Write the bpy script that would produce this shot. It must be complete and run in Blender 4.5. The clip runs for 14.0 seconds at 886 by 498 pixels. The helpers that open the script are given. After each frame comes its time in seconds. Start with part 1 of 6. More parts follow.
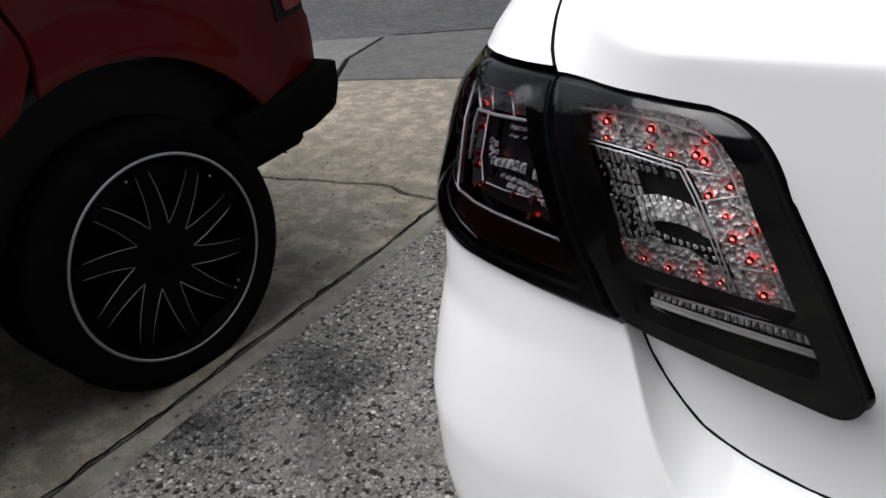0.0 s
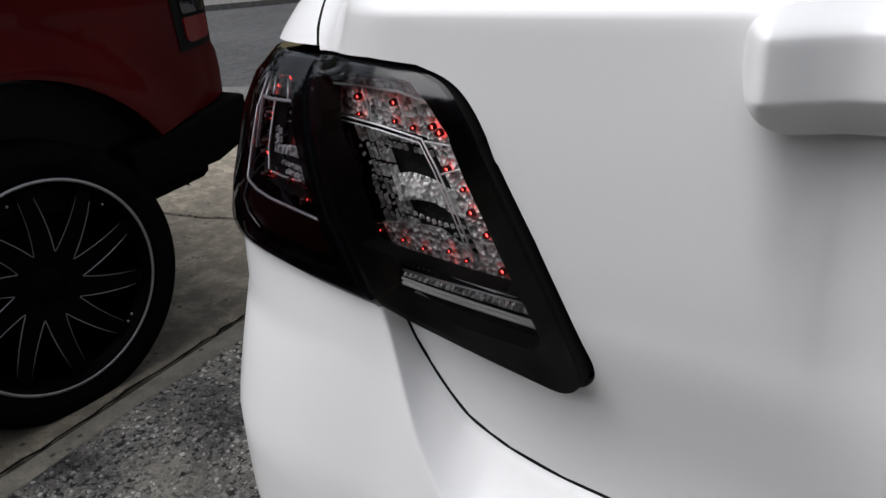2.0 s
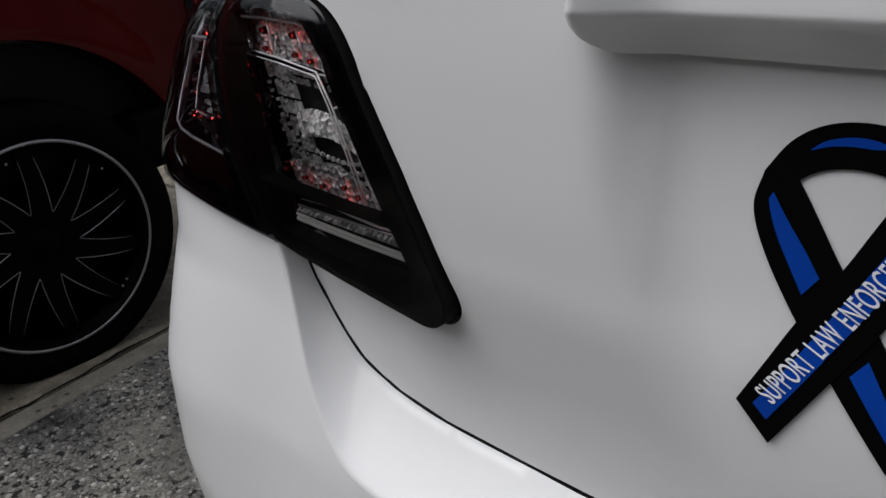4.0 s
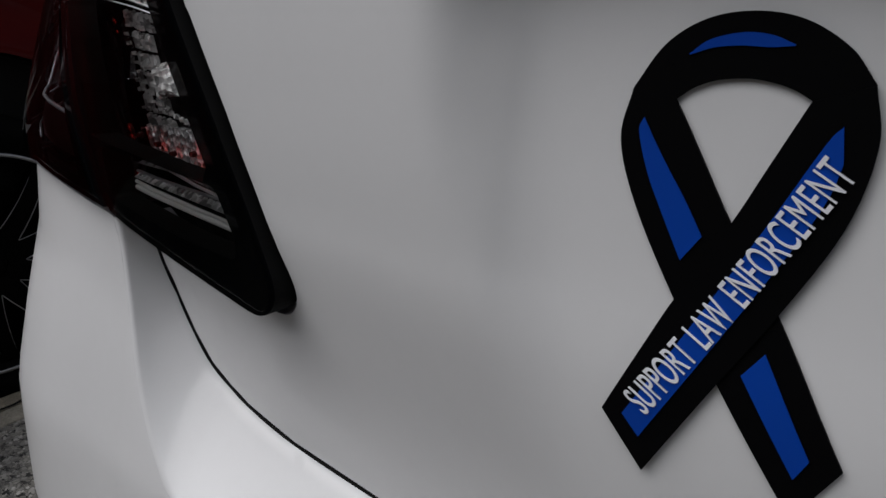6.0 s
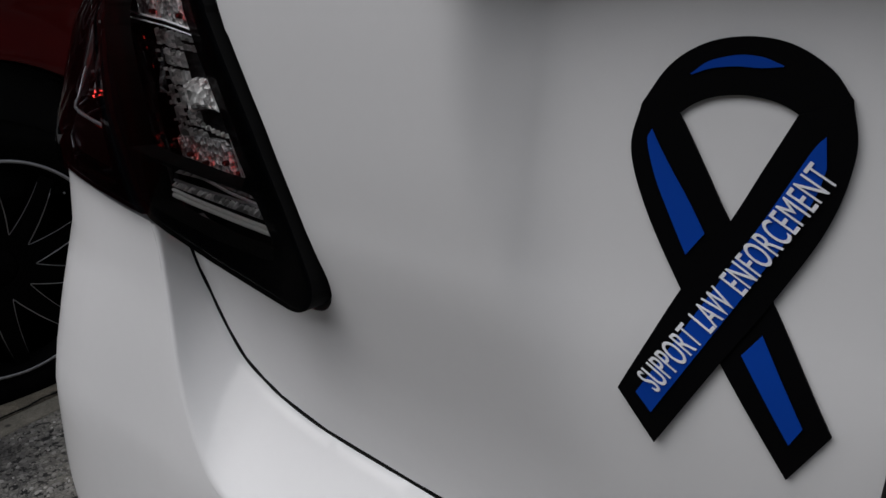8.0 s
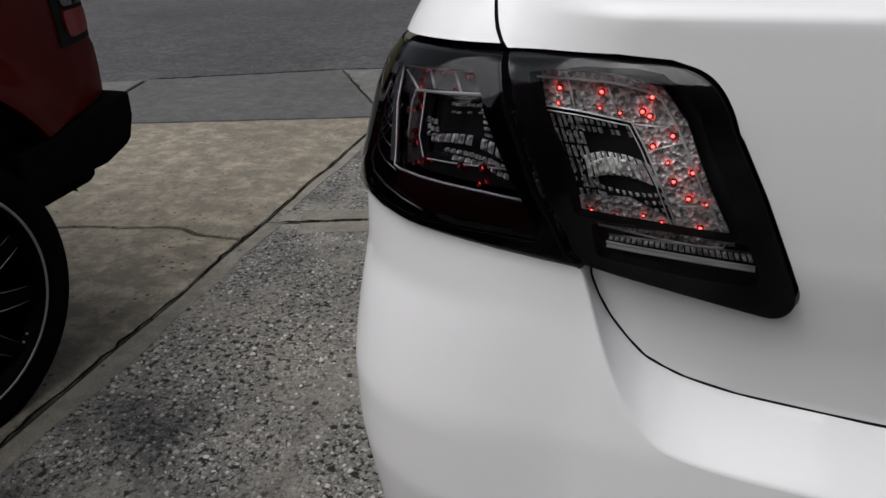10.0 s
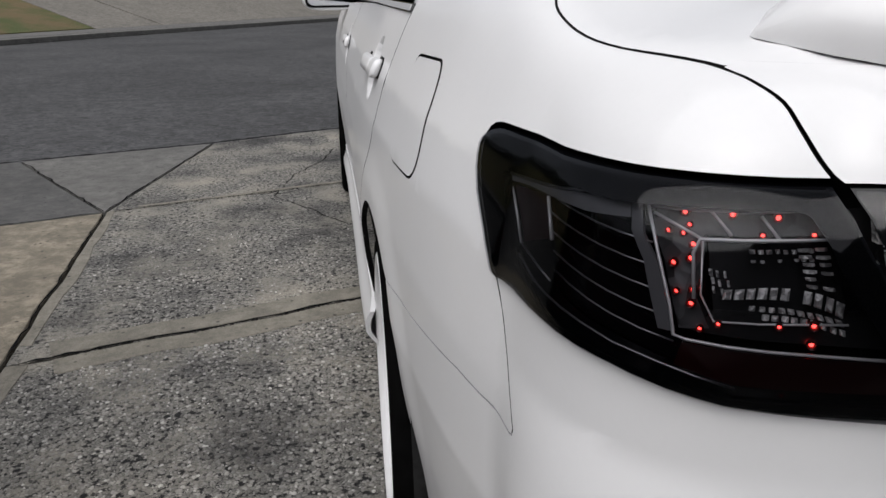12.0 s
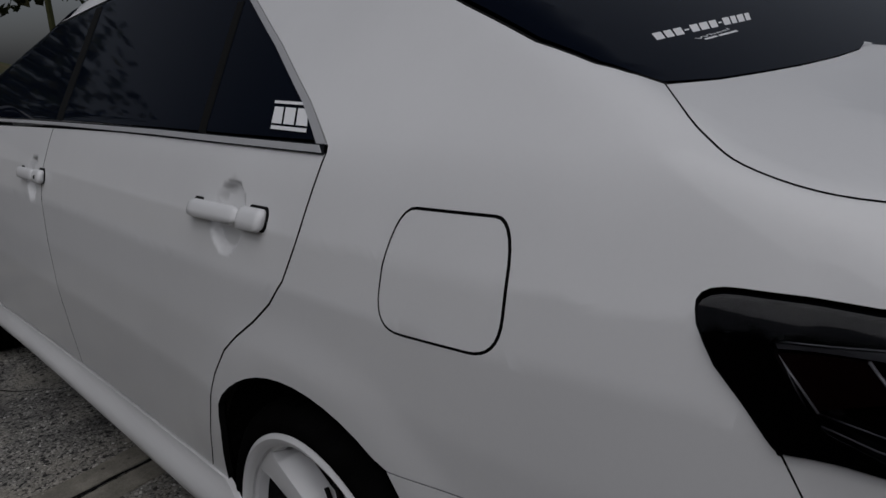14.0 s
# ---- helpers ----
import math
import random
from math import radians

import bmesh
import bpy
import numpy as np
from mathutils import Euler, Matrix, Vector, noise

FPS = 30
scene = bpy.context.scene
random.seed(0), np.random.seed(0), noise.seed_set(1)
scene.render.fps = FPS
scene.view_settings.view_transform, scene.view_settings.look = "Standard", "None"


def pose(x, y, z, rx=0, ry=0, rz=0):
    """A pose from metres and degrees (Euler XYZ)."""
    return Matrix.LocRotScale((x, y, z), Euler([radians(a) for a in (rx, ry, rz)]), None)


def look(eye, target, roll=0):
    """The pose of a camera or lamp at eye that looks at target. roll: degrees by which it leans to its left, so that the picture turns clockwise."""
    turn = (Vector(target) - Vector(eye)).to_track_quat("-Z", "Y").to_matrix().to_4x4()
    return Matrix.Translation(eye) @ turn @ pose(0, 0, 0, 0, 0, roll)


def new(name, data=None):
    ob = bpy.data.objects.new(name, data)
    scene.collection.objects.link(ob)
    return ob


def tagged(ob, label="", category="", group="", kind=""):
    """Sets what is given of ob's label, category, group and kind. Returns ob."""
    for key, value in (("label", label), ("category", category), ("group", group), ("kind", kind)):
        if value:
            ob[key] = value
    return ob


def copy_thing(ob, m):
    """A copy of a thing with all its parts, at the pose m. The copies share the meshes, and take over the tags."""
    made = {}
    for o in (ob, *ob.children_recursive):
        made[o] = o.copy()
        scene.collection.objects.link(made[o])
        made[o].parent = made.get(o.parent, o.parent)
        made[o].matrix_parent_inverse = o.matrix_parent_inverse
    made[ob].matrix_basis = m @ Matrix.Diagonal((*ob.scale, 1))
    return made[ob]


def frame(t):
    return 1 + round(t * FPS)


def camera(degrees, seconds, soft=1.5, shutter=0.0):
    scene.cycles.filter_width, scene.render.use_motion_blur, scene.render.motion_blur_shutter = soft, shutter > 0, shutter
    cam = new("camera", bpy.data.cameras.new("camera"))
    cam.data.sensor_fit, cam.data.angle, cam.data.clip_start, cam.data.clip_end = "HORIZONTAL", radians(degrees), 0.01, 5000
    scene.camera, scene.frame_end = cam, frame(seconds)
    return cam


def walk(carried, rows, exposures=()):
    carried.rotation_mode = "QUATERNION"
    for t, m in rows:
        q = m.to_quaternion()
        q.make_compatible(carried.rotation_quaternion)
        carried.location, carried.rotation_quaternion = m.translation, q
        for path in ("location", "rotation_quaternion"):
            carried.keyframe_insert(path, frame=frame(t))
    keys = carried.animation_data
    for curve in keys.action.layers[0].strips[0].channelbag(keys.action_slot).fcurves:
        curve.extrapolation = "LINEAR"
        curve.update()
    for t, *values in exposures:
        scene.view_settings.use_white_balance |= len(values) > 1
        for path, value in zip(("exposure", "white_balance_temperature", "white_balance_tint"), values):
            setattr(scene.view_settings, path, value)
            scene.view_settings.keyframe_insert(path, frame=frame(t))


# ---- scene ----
cam = camera(62.0, 14.0)
PATH = [
    (0, (-0.3916, -0.2797, 1.1132), (-1.4285, 0.9973, 0.288), -6.4),
    (0.5, (-0.3613, -0.2705, 1.0709), (-1.284, 1.115, 0.2861), -6.4),
    (1, (-0.3355, -0.2631, 1.0304), (-1.1994, 1.1666, 0.2585), -3.5),
    (1.5, (-0.307, -0.2254, 1.0414), (-1.2252, 1.1969, 0.3211), -3.7),
    (2, (-0.2868, -0.2153, 1.0534), (-1.2445, 1.1831, 0.3376), -3.7),
    (2.5, (-0.2693, -0.219, 1.0378), (-1.2748, 1.1068, 0.2502), -2.9),
    (3, (-0.2426, -0.207, 1.0359), (-1.2316, 1.1344, 0.2558), -2.2),
    (3.2, (-0.2352, -0.2006, 1.0396), (-1.2325, 1.1334, 0.2576), -2.8),
    (5.3, (-0.2, -0.133, 0.966), (-1.312, 1.397, 0.317), 2.0),
    (5.5, (-0.201, -0.12, 0.964), (-1.317, 1.4, 0.298), 1.7),
    (6, (-0.192, -0.097, 0.954), (-1.3, 1.444, 0.323), 2.4),
    (6.5, (-0.188, -0.089, 0.953), (-1.285, 1.458, 0.318), 2.6),
    (7, (-0.18, -0.094, 0.951), (-1.253, 1.469, 0.313), 1.8),
    (7.5, (-0.178, -0.107, 0.956), (-1.266, 1.447, 0.322), 1.4),
    (8, (-0.186, -0.124, 0.964), (-1.289, 1.415, 0.32), 1.2),
    (8.5, (-0.216, -0.196, 1.011), (-1.272, 1.294, 0.196), -3.2),
    (9, (-0.3079, -0.3634, 1.0506), (-1.1074, 1.0966, 0.2668), -1.5),
    (9.2, (-0.3567, -0.4177, 1.0727), (-1.1727, 1.0506, 0.322), -2.2),
    (11.3, (-0.802, -0.3432, 1.0838), (-0.7698, 1.3303, 0.3192), 0.6),
    (11.5, (-0.8783, -0.3459, 1.1022), (-0.8792, 1.3662, 0.4287), -0.8),
    (12, (-0.939, -0.2521, 1.1077), (-0.7173, 1.4665, 0.4894), -0.5),
    (12.5, (-0.9878, -0.0902, 1.1298), (-0.548, 1.5594, 0.4444), -0.7),
    (13, (-1.0789, -0.0322, 1.1785), (-0.5149, 1.6155, 0.586), -0.1),
    (13.5, (-1.2794, -0.0138, 1.1923), (-0.4128, 1.5226, 0.6688), -1.1),
    (14, (-1.3705, 0.115, 1.1969), (-0.2371, 1.4858, 0.7259), -3.3),
]
EXPOSE = [(0, 1.33, 6300, 11), (.5, 1.33, 6300, 11), (1, 1.05, 6300, 11), (1.5, 1.05, 6300, 11), (3.2, .9, 6300, 11), (5.3, .5, 6300, 11), (8.0, .45, 6300, 11), (8.5, .55, 6350, 11), (9.2, .6, 6400, 11), (11.3, .9, 6400, 11), (12.5, .45, 6350, 11), (13, -.05, 6300, 12), (13.5, -.25, 6250, 12), (14, -.68, 6200, 12)]
walk(cam, [(t, look(eye, target, roll)) for t, eye, target, roll in PATH], EXPOSE)

# ---------------------------------------------------------------- sky and light: bright overcast
world = bpy.data.worlds.new("sky")
scene.world = world
world.use_nodes = True
wn = world.node_tree.nodes
sky = wn.new("ShaderNodeTexSky")
sky.sky_type, sky.sun_disc = "NISHITA", False
sky.sun_elevation, sky.sun_rotation = radians(58), radians(222)
sky.air_density, sky.dust_density, sky.ozone_density = 1.0, 4.0, 1.0
grey = wn.new("ShaderNodeHueSaturation")
grey.inputs["Saturation"].default_value = .32
world.node_tree.links.new(sky.outputs[0], grey.inputs["Color"])
world.node_tree.links.new(grey.outputs[0], wn["Background"].inputs["Color"])
wn["Background"].inputs["Strength"].default_value = .06
sun = new("sun", bpy.data.lights.new("sun", "SUN"))
sun.data.energy, sun.data.angle, sun.data.color = 1.5, radians(75), (1, .985, .97)
sun.matrix_world = look((-4.0, -4.0, 9.05), (0, 0, 0))

# ---------------------------------------------------------------- materials
def material(name, colour, rough=.5, metal=0.0, coat=0.0, spec=.5):
    m = bpy.data.materials.new(name)
    m.use_nodes = True
    b = m.node_tree.nodes["Principled BSDF"]
    b.inputs["Base Color"].default_value = (*colour, 1)
    b.inputs["Roughness"].default_value, b.inputs["Metallic"].default_value = rough, metal
    b.inputs["Coat Weight"].default_value, b.inputs["Coat Roughness"].default_value = coat, .07
    b.inputs["Specular IOR Level"].default_value = spec
    return m


def wire(m, a, b):
    m.node_tree.links.new(a, b)


def noise_tex(m, scale, detail=4, rough=.55, kind="ShaderNodeTexNoise"):
    co = m.node_tree.nodes.get("place") or m.node_tree.nodes.new("ShaderNodeTexCoord")
    co.name = "place"
    n = m.node_tree.nodes.new(kind)
    n.inputs["Scale"].default_value = scale
    if kind == "ShaderNodeTexNoise":
        n.inputs["Detail"].default_value, n.inputs["Roughness"].default_value = detail, rough
    geo = m.node_tree.nodes.get("geo") or m.node_tree.nodes.new("ShaderNodeNewGeometry")
    geo.name = "geo"
    wire(m, geo.outputs["Position"], n.inputs["Vector"])
    return n


def ramp(m, source, stops):
    r = m.node_tree.nodes.new("ShaderNodeValToRGB")
    e = r.color_ramp.elements
    while len(e) < len(stops):
        e.new(.5)
    for el, (p, c) in zip(e, stops):
        el.position, el.color = p, (*c, 1) if len(c) == 3 else c
    wire(m, source, r.inputs["Fac"])
    return r.outputs["Color"]


def mix(m, fac, a, b, how="MIX"):
    n = m.node_tree.nodes.new("ShaderNodeMix")
    n.data_type, n.blend_type = "RGBA", how
    for sock, value in ((n.inputs[0], fac), (n.inputs[6], a), (n.inputs[7], b)):
        if isinstance(value, (int, float)):
            sock.default_value = value
        elif isinstance(value, tuple):
            sock.default_value = (*value, 1)
        else:
            wire(m, value, sock)
    return n.outputs[2]


def bump(m, height, strength, distance=.002):
    n = m.node_tree.nodes.new("ShaderNodeBump")
    n.inputs["Strength"].default_value, n.inputs["Distance"].default_value = strength, distance
    wire(m, height, n.inputs["Height"])
    wire(m, n.outputs[0], m.node_tree.nodes["Principled BSDF"].inputs["Normal"])
    return n


def base(m):
    return m.node_tree.nodes["Principled BSDF"].inputs


def white_paint():
    m = material("white_paint", (.68, .68, .69), .5, 0, .6, .2)
    dust = noise_tex(m, 3.0, 6)
    fine = noise_tex(m, 160, 3)
    c = ramp(m, dust.outputs["Fac"], [(.3, (.655, .655, .66)), (.7, (.695, .695, .70))])
    c = mix(m, .02, c, ramp(m, fine.outputs["Fac"], [(.35, (.62, .62, .61)), (.6, (.86, .86, .87))]))
    wire(m, c, base(m)["Base Color"])
    wire(m, ramp(m, dust.outputs["Fac"], [(.3, (.46, .46, .46)), (.75, (.56, .56, .56))]), base(m)["Roughness"])
    return m


def red_paint():
    m = material("red_paint", (.1, .002, .002), .55, 0, .06, .04)
    dust = noise_tex(m, 2.5, 6)
    wire(m, ramp(m, dust.outputs["Fac"], [(.3, (.037, .0007, .0007)), (.72, (.058, .0011, .0009))]), base(m)["Base Color"])
    wire(m, ramp(m, dust.outputs["Fac"], [(.3, (.38, .38, .38)), (.75, (.55, .55, .55))]), base(m)["Roughness"])
    return m


def worn_black(name, level, rough, scale=40):
    m = material(name, (level,) * 3, rough, 0, 0, .012)
    n = noise_tex(m, scale, 5)
    wire(m, ramp(m, n.outputs["Fac"], [(.3, (level * .7,) * 3), (.75, (level * 1.5,) * 3)]), base(m)["Base Color"])
    bump(m, n.outputs["Fac"], .25, .001)
    return m


def aggregate():
    """Concrete with the stones washed out: a grey matrix with dark pits between small stones, worn smooth in places."""
    m = material("washed_aggregate", (.3, .29, .27), .92)
    cell = noise_tex(m, 85, kind="ShaderNodeTexVoronoi")
    edge = noise_tex(m, 85, kind="ShaderNodeTexVoronoi")
    edge.feature = "DISTANCE_TO_EDGE"
    stain = noise_tex(m, 1.5, 7, .66)
    patch = noise_tex(m, 3.4, 5, .6)
    fine = noise_tex(m, 240, 3)
    tint = ramp(m, cell.outputs["Color"], [(.15, (.17, .166, .157)), (.45, (.24, .233, .22)), (.7, (.30, .292, .275)), (.86, (.46, .448, .425))])
    plain = ramp(m, fine.outputs["Fac"], [(.35, (.22, .207, .178)), (.65, (.34, .323, .285))])
    smooth_part = ramp(m, patch.outputs["Fac"], [(.46, (.15, .15, .15)), (.62, (.85, .85, .85))])
    c = mix(m, smooth_part, tint, plain)
    seam = mix(m, 1, ramp(m, edge.outputs["Distance"], [(.03, (.75, .75, .75)), (.15, (0, 0, 0))]), ramp(m, patch.outputs["Fac"], [(.46, (1, 1, 1)), (.62, (.25, .25, .25))]), "MULTIPLY")
    c = mix(m, seam, c, (.075, .073, .068))
    pit = noise_tex(m, 58, 4, .62)
    deep = mix(m, 1, ramp(m, pit.outputs["Fac"], [(.435, (1, 1, 1)), (.465, (0, 0, 0))]), ramp(m, patch.outputs["Fac"], [(.5, (1, 1, 1)), (.66, (.25, .25, .25))]), "MULTIPLY")
    c = mix(m, deep, c, (.008, .008, .008))
    hole = noise_tex(m, 15, kind="ShaderNodeTexVoronoi")
    hole.voronoi_dimensions = "2D"
    few = ramp(m, hole.outputs["Color"], [(.66, (0, 0, 0)), (.68, (1, 1, 1))])
    near = ramp(m, hole.outputs["Distance"], [(.11, (1, 1, 1)), (.17, (0, 0, 0))])
    c = mix(m, mix(m, 1, few, near, "MULTIPLY"), c, (.008, .008, .008))
    c = mix(m, 1, c, ramp(m, stain.outputs["Fac"], [(.36, (.2, .2, .21)), (.49, (.72, .715, .7)), (.66, (1.05, 1.02, .96))]), "MULTIPLY")
    wire(m, c, base(m)["Base Color"])
    bump(m, edge.outputs["Distance"], .9, .006)
    return m


def loose_stones():
    """Each stone with its own grey, from near black to pale."""
    m = material("driveway_stone", (.2, .2, .19), .85)
    geo = m.node_tree.nodes.new("ShaderNodeNewGeometry")
    stain = noise_tex(m, 1.5, 7, .66)
    c = ramp(m, geo.outputs["Random Per Island"], [(.0, (.14, .137, .13)), (.5, (.26, .253, .24)), (.86, (.36, .35, .33)), (.93, (.5, .487, .465)), (1.0, (.62, .605, .58))])
    c = mix(m, 1, c, ramp(m, stain.outputs["Fac"], [(.36, (.27, .27, .28)), (.49, (.78, .775, .76)), (.66, (1.12, 1.09, 1.03))]), "MULTIPLY")
    wire(m, c, base(m)["Base Color"])
    return m


def concrete(name, lo, hi, stain_lo=.55):
    m = material(name, hi, .9)
    broad = noise_tex(m, 1.3, 7, .65)
    mid = noise_tex(m, 9, 10, .8)
    grain = noise_tex(m, 260, 4)
    c = ramp(m, mid.outputs["Fac"], [(.37, tuple(x * .55 for x in lo)), (.47, lo), (.6, hi)])
    c = mix(m, 1, c, ramp(m, broad.outputs["Fac"], [(.34, (stain_lo,) * 3), (.6, (1, 1, 1))]), "MULTIPLY")
    c = mix(m, .35, c, ramp(m, grain.outputs["Fac"], [(.34, (.1, .095, .085)), (.6, (.45, .42, .36))]), "MULTIPLY")
    c = mix(m, .35, c, ramp(m, grain.outputs["Fac"], [(.3, lo), (.65, hi)]))
    spot = noise_tex(m, 26, kind="ShaderNodeTexVoronoi")
    few = ramp(m, spot.outputs["Color"], [(.58, (0, 0, 0)), (.61, (1, 1, 1))])
    near = ramp(m, spot.outputs["Distance"], [(.1, (1, 1, 1)), (.24, (0, 0, 0))])
    c = mix(m, mix(m, 1, few, near, "MULTIPLY"), c, tuple(x * .25 for x in lo))
    wire(m, c, base(m)["Base Color"])
    bump(m, grain.outputs["Fac"], .5, .003)
    return m


def asphalt():
    m = material("asphalt", (.09, .09, .092), .93)
    broad, grain, crack = noise_tex(m, .5, 7, .6), noise_tex(m, 170, 4), noise_tex(m, 24, 6)
    c = ramp(m, grain.outputs["Fac"], [(.32, (.02, .02, .021)), (.5, (.05, .05, .052)), (.7, (.105, .105, .105))])
    c = mix(m, 1, c, ramp(m, broad.outputs["Fac"], [(.35, (.62, .62, .63)), (.62, (1.15, 1.15, 1.15))]), "MULTIPLY")
    fleck = noise_tex(m, 7, 10, .8)
    c = mix(m, 1, c, ramp(m, fleck.outputs["Fac"], [(.36, (.45, .45, .46)), (.5, (.95, .95, .95)), (.64, (1.5, 1.5, 1.5))]), "MULTIPLY")
    c = mix(m, 1, c, ramp(m, crack.outputs["Fac"], [(.36, (.4, .4, .4)), (.46, (1, 1, 1))]), "MULTIPLY")
    pit = noise_tex(m, 8, kind="ShaderNodeTexVoronoi")
    pit.voronoi_dimensions = "2D"
    few = ramp(m, pit.outputs["Color"], [(.5, (0, 0, 0)), (.54, (1, 1, 1))])
    near = ramp(m, pit.outputs["Distance"], [(.1, (1, 1, 1)), (.2, (0, 0, 0))])
    c = mix(m, mix(m, 1, few, near, "MULTIPLY"), c, (.03, .03, .031))
    chip = noise_tex(m, 11, kind="ShaderNodeTexVoronoi")
    chip.voronoi_dimensions = "2D"
    few = ramp(m, chip.outputs["Color"], [(.56, (0, 0, 0)), (.6, (1, 1, 1))])
    near = ramp(m, chip.outputs["Distance"], [(.08, (.7, .7, .7)), (.18, (0, 0, 0))])
    c = mix(m, mix(m, 1, few, near, "MULTIPLY"), c, (.12, .12, .12))
    wire(m, c, base(m)["Base Color"])
    bump(m, grain.outputs["Fac"], .7, .004)
    return m


def grass():
    m = material("grass", (.06, .08, .02), .95)
    a, b = noise_tex(m, 1.2, 6), noise_tex(m, 60, 5)
    c = ramp(m, b.outputs["Fac"], [(.3, (.03, .045, .012)), (.7, (.1, .12, .035))])
    c = mix(m, ramp(m, a.outputs["Fac"], [(.38, (0, 0, 0)), (.6, (1, 1, 1))]), c, (.13, .095, .045))
    wire(m, c, base(m)["Base Color"])
    bump(m, b.outputs["Fac"], 1, .03)
    return m


def clear(name, tint, ior=1.27):
    """Thin tinted plastic or glass: light goes straight through, and a clear gloss lies on top."""
    m = bpy.data.materials.new(name)
    m.use_nodes = True
    nt = m.node_tree
    nt.nodes.remove(nt.nodes["Principled BSDF"])
    through_, shine, both = nt.nodes.new("ShaderNodeBsdfTransparent"), nt.nodes.new("ShaderNodeBsdfGlossy"), nt.nodes.new("ShaderNodeMixShader")
    through_.inputs[0].default_value = (*tint, 1)
    shine.inputs["Roughness"].default_value = .03
    fr = nt.nodes.new("ShaderNodeFresnel")
    fr.inputs["IOR"].default_value = ior
    nt.links.new(fr.outputs[0], both.inputs[0])
    nt.links.new(through_.outputs[0], both.inputs[1])
    nt.links.new(shine.outputs[0], both.inputs[2])
    nt.links.new(both.outputs[0], nt.nodes["Material Output"].inputs[0])
    return m


def faceted(name, colour, scale, rough=.12, strength=1.0, metal=1.0):
    """Bright film pressed into small prisms."""
    m = material(name, colour, rough, metal)
    v = noise_tex(m, scale, kind="ShaderNodeTexVoronoi")
    n = noise_tex(m, scale * .6, 3)
    wire(m, ramp(m, v.outputs["Color"], [(.2, tuple(c * .25 for c in colour)), (.8, colour)]), base(m)["Base Color"])
    bump(m, mix(m, .5, v.outputs["Distance"], n.outputs["Fac"]), strength, .006)
    return m


def glow(name, colour, power):
    m = material(name, colour, .3)
    base(m)["Emission Color"].default_value = (*colour, 1)
    base(m)["Emission Strength"].default_value = power
    return m


WHITE = white_paint()
RED = red_paint()
# Black for trim, and the shade in panel gaps put into the lining's colour.
GAP = material("black_trim_and_gap_shade", (.006, .006, .006), .8, 0, 0, .1)
# Grey edge lining: the soft shade of the seams put into its colour.
FLANGE = material("grey_flange_gap_shade", (.3, .3, .31), .7, 0, 0, .2)
GLOSS_BLACK = material("gloss_black_plastic", (.003, .0033, .004), .05, 0, 0, .28)
SATIN_BLACK = worn_black("satin_black_plastic", .018, .5)
RUBBER = worn_black("tyre_rubber", .003, .95, 25)
TRUCK_TRIM = worn_black("black_trim", .003, .8)
RIM_BLACK = material("gloss_black_rim", (.0012, .0012, .0012), .5, 0, 0, .03)
RIM_WHITE = material("white_rim_paint", (.78, .78, .79), .3, 0, .5)
CHROME = material("chrome", (.75, .75, .76), .12, 1)
POLISHED = material("machined_edge", (.42, .42, .44), .35, 1)
DULL_METAL = material("pale_grey_metal", (.42, .42, .43), .4, .2)
TRUCK_EDGE = material("machined_rim_edge", (.32, .32, .33), .38, 1)
DECAL = material("white_vinyl", (.75, .75, .76), .5)
GLASS_DARK = material("tinted_glass", (.002, .0035, .008), .04, 0, 0, .09)
GLASS_DARK.node_tree.nodes["Principled BSDF"].inputs["IOR"].default_value = 1.22
MIRROR = material("mirror_glass", (.55, .56, .58), .03, 1)
SMOKE = clear("smoked_lens", (.5, .5, .52), 1.27)
LENS = clear("clear_lens", (.97, .97, .97), 1.33)
# Prisms and crystals, bright to dim: how they catch light is set by colour.
PRISM = faceted("prism_reflector", (.93, .93, .93), 300, .25, 1.0, .2)
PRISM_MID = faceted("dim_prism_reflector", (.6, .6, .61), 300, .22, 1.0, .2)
PRISM_DARK = material("dark_reflector", (.012, .012, .013), .25, 0, 0, .4)
CRYSTAL = faceted("crystal_ribs", (.97, .97, .96), 260, .3, .5, .1)
SILVER = material("silvered_plastic", (.86, .86, .87), .28, .35)
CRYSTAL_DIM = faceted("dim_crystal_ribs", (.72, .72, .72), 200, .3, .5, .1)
DEEP_RED = material("dark_red_reflector", (.012, .0006, .0006), .3, 0, .1)
LED_CORE = glow("lit_red_diode", (1, .05, .04), 5.5)
CUP = material("diode_cup", (.06, .012, .012), .3, 0, 0, .3)
LIGHT_BAR = material("frosted_light_bar", (.72, .72, .69), .3, 0, 0, .5)
TAIL_RED = material("red_lens", (.1, .002, .002), .3, 0, 0, .2)
VINYL_BLACK = material("black_magnet_vinyl", (.0018, .0018, .0022), .55, 0, 0, .04)
VINYL_BLUE = material("blue_print", (.003, .045, .32), .5, 0, 0, .1)
VINYL_WHITE = material("white_print", (.75, .76, .8), .5)
PLATE_WHITE = material("plate_white", (.6, .6, .58), .4)
AGGREGATE = aggregate()
TAN = concrete("tan_concrete", (.11, .096, .072), (.42, .37, .288), .4)
GREYC = concrete("grey_concrete", (.10, .098, .093), (.19, .185, .175), .6)
DARKC = concrete("dark_gutter_concrete", (.06, .06, .06), (.13, .127, .122), .6)
PALE = concrete("pale_drive_concrete", (.13, .12, .105), (.26, .245, .215), .6)
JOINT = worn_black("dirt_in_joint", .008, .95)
ASPHALT = asphalt()
GRASS = grass()
STONE = loose_stones()
MARGIN = concrete("trowelled_margin", (.16, .148, .122), (.30, .28, .235), .6)

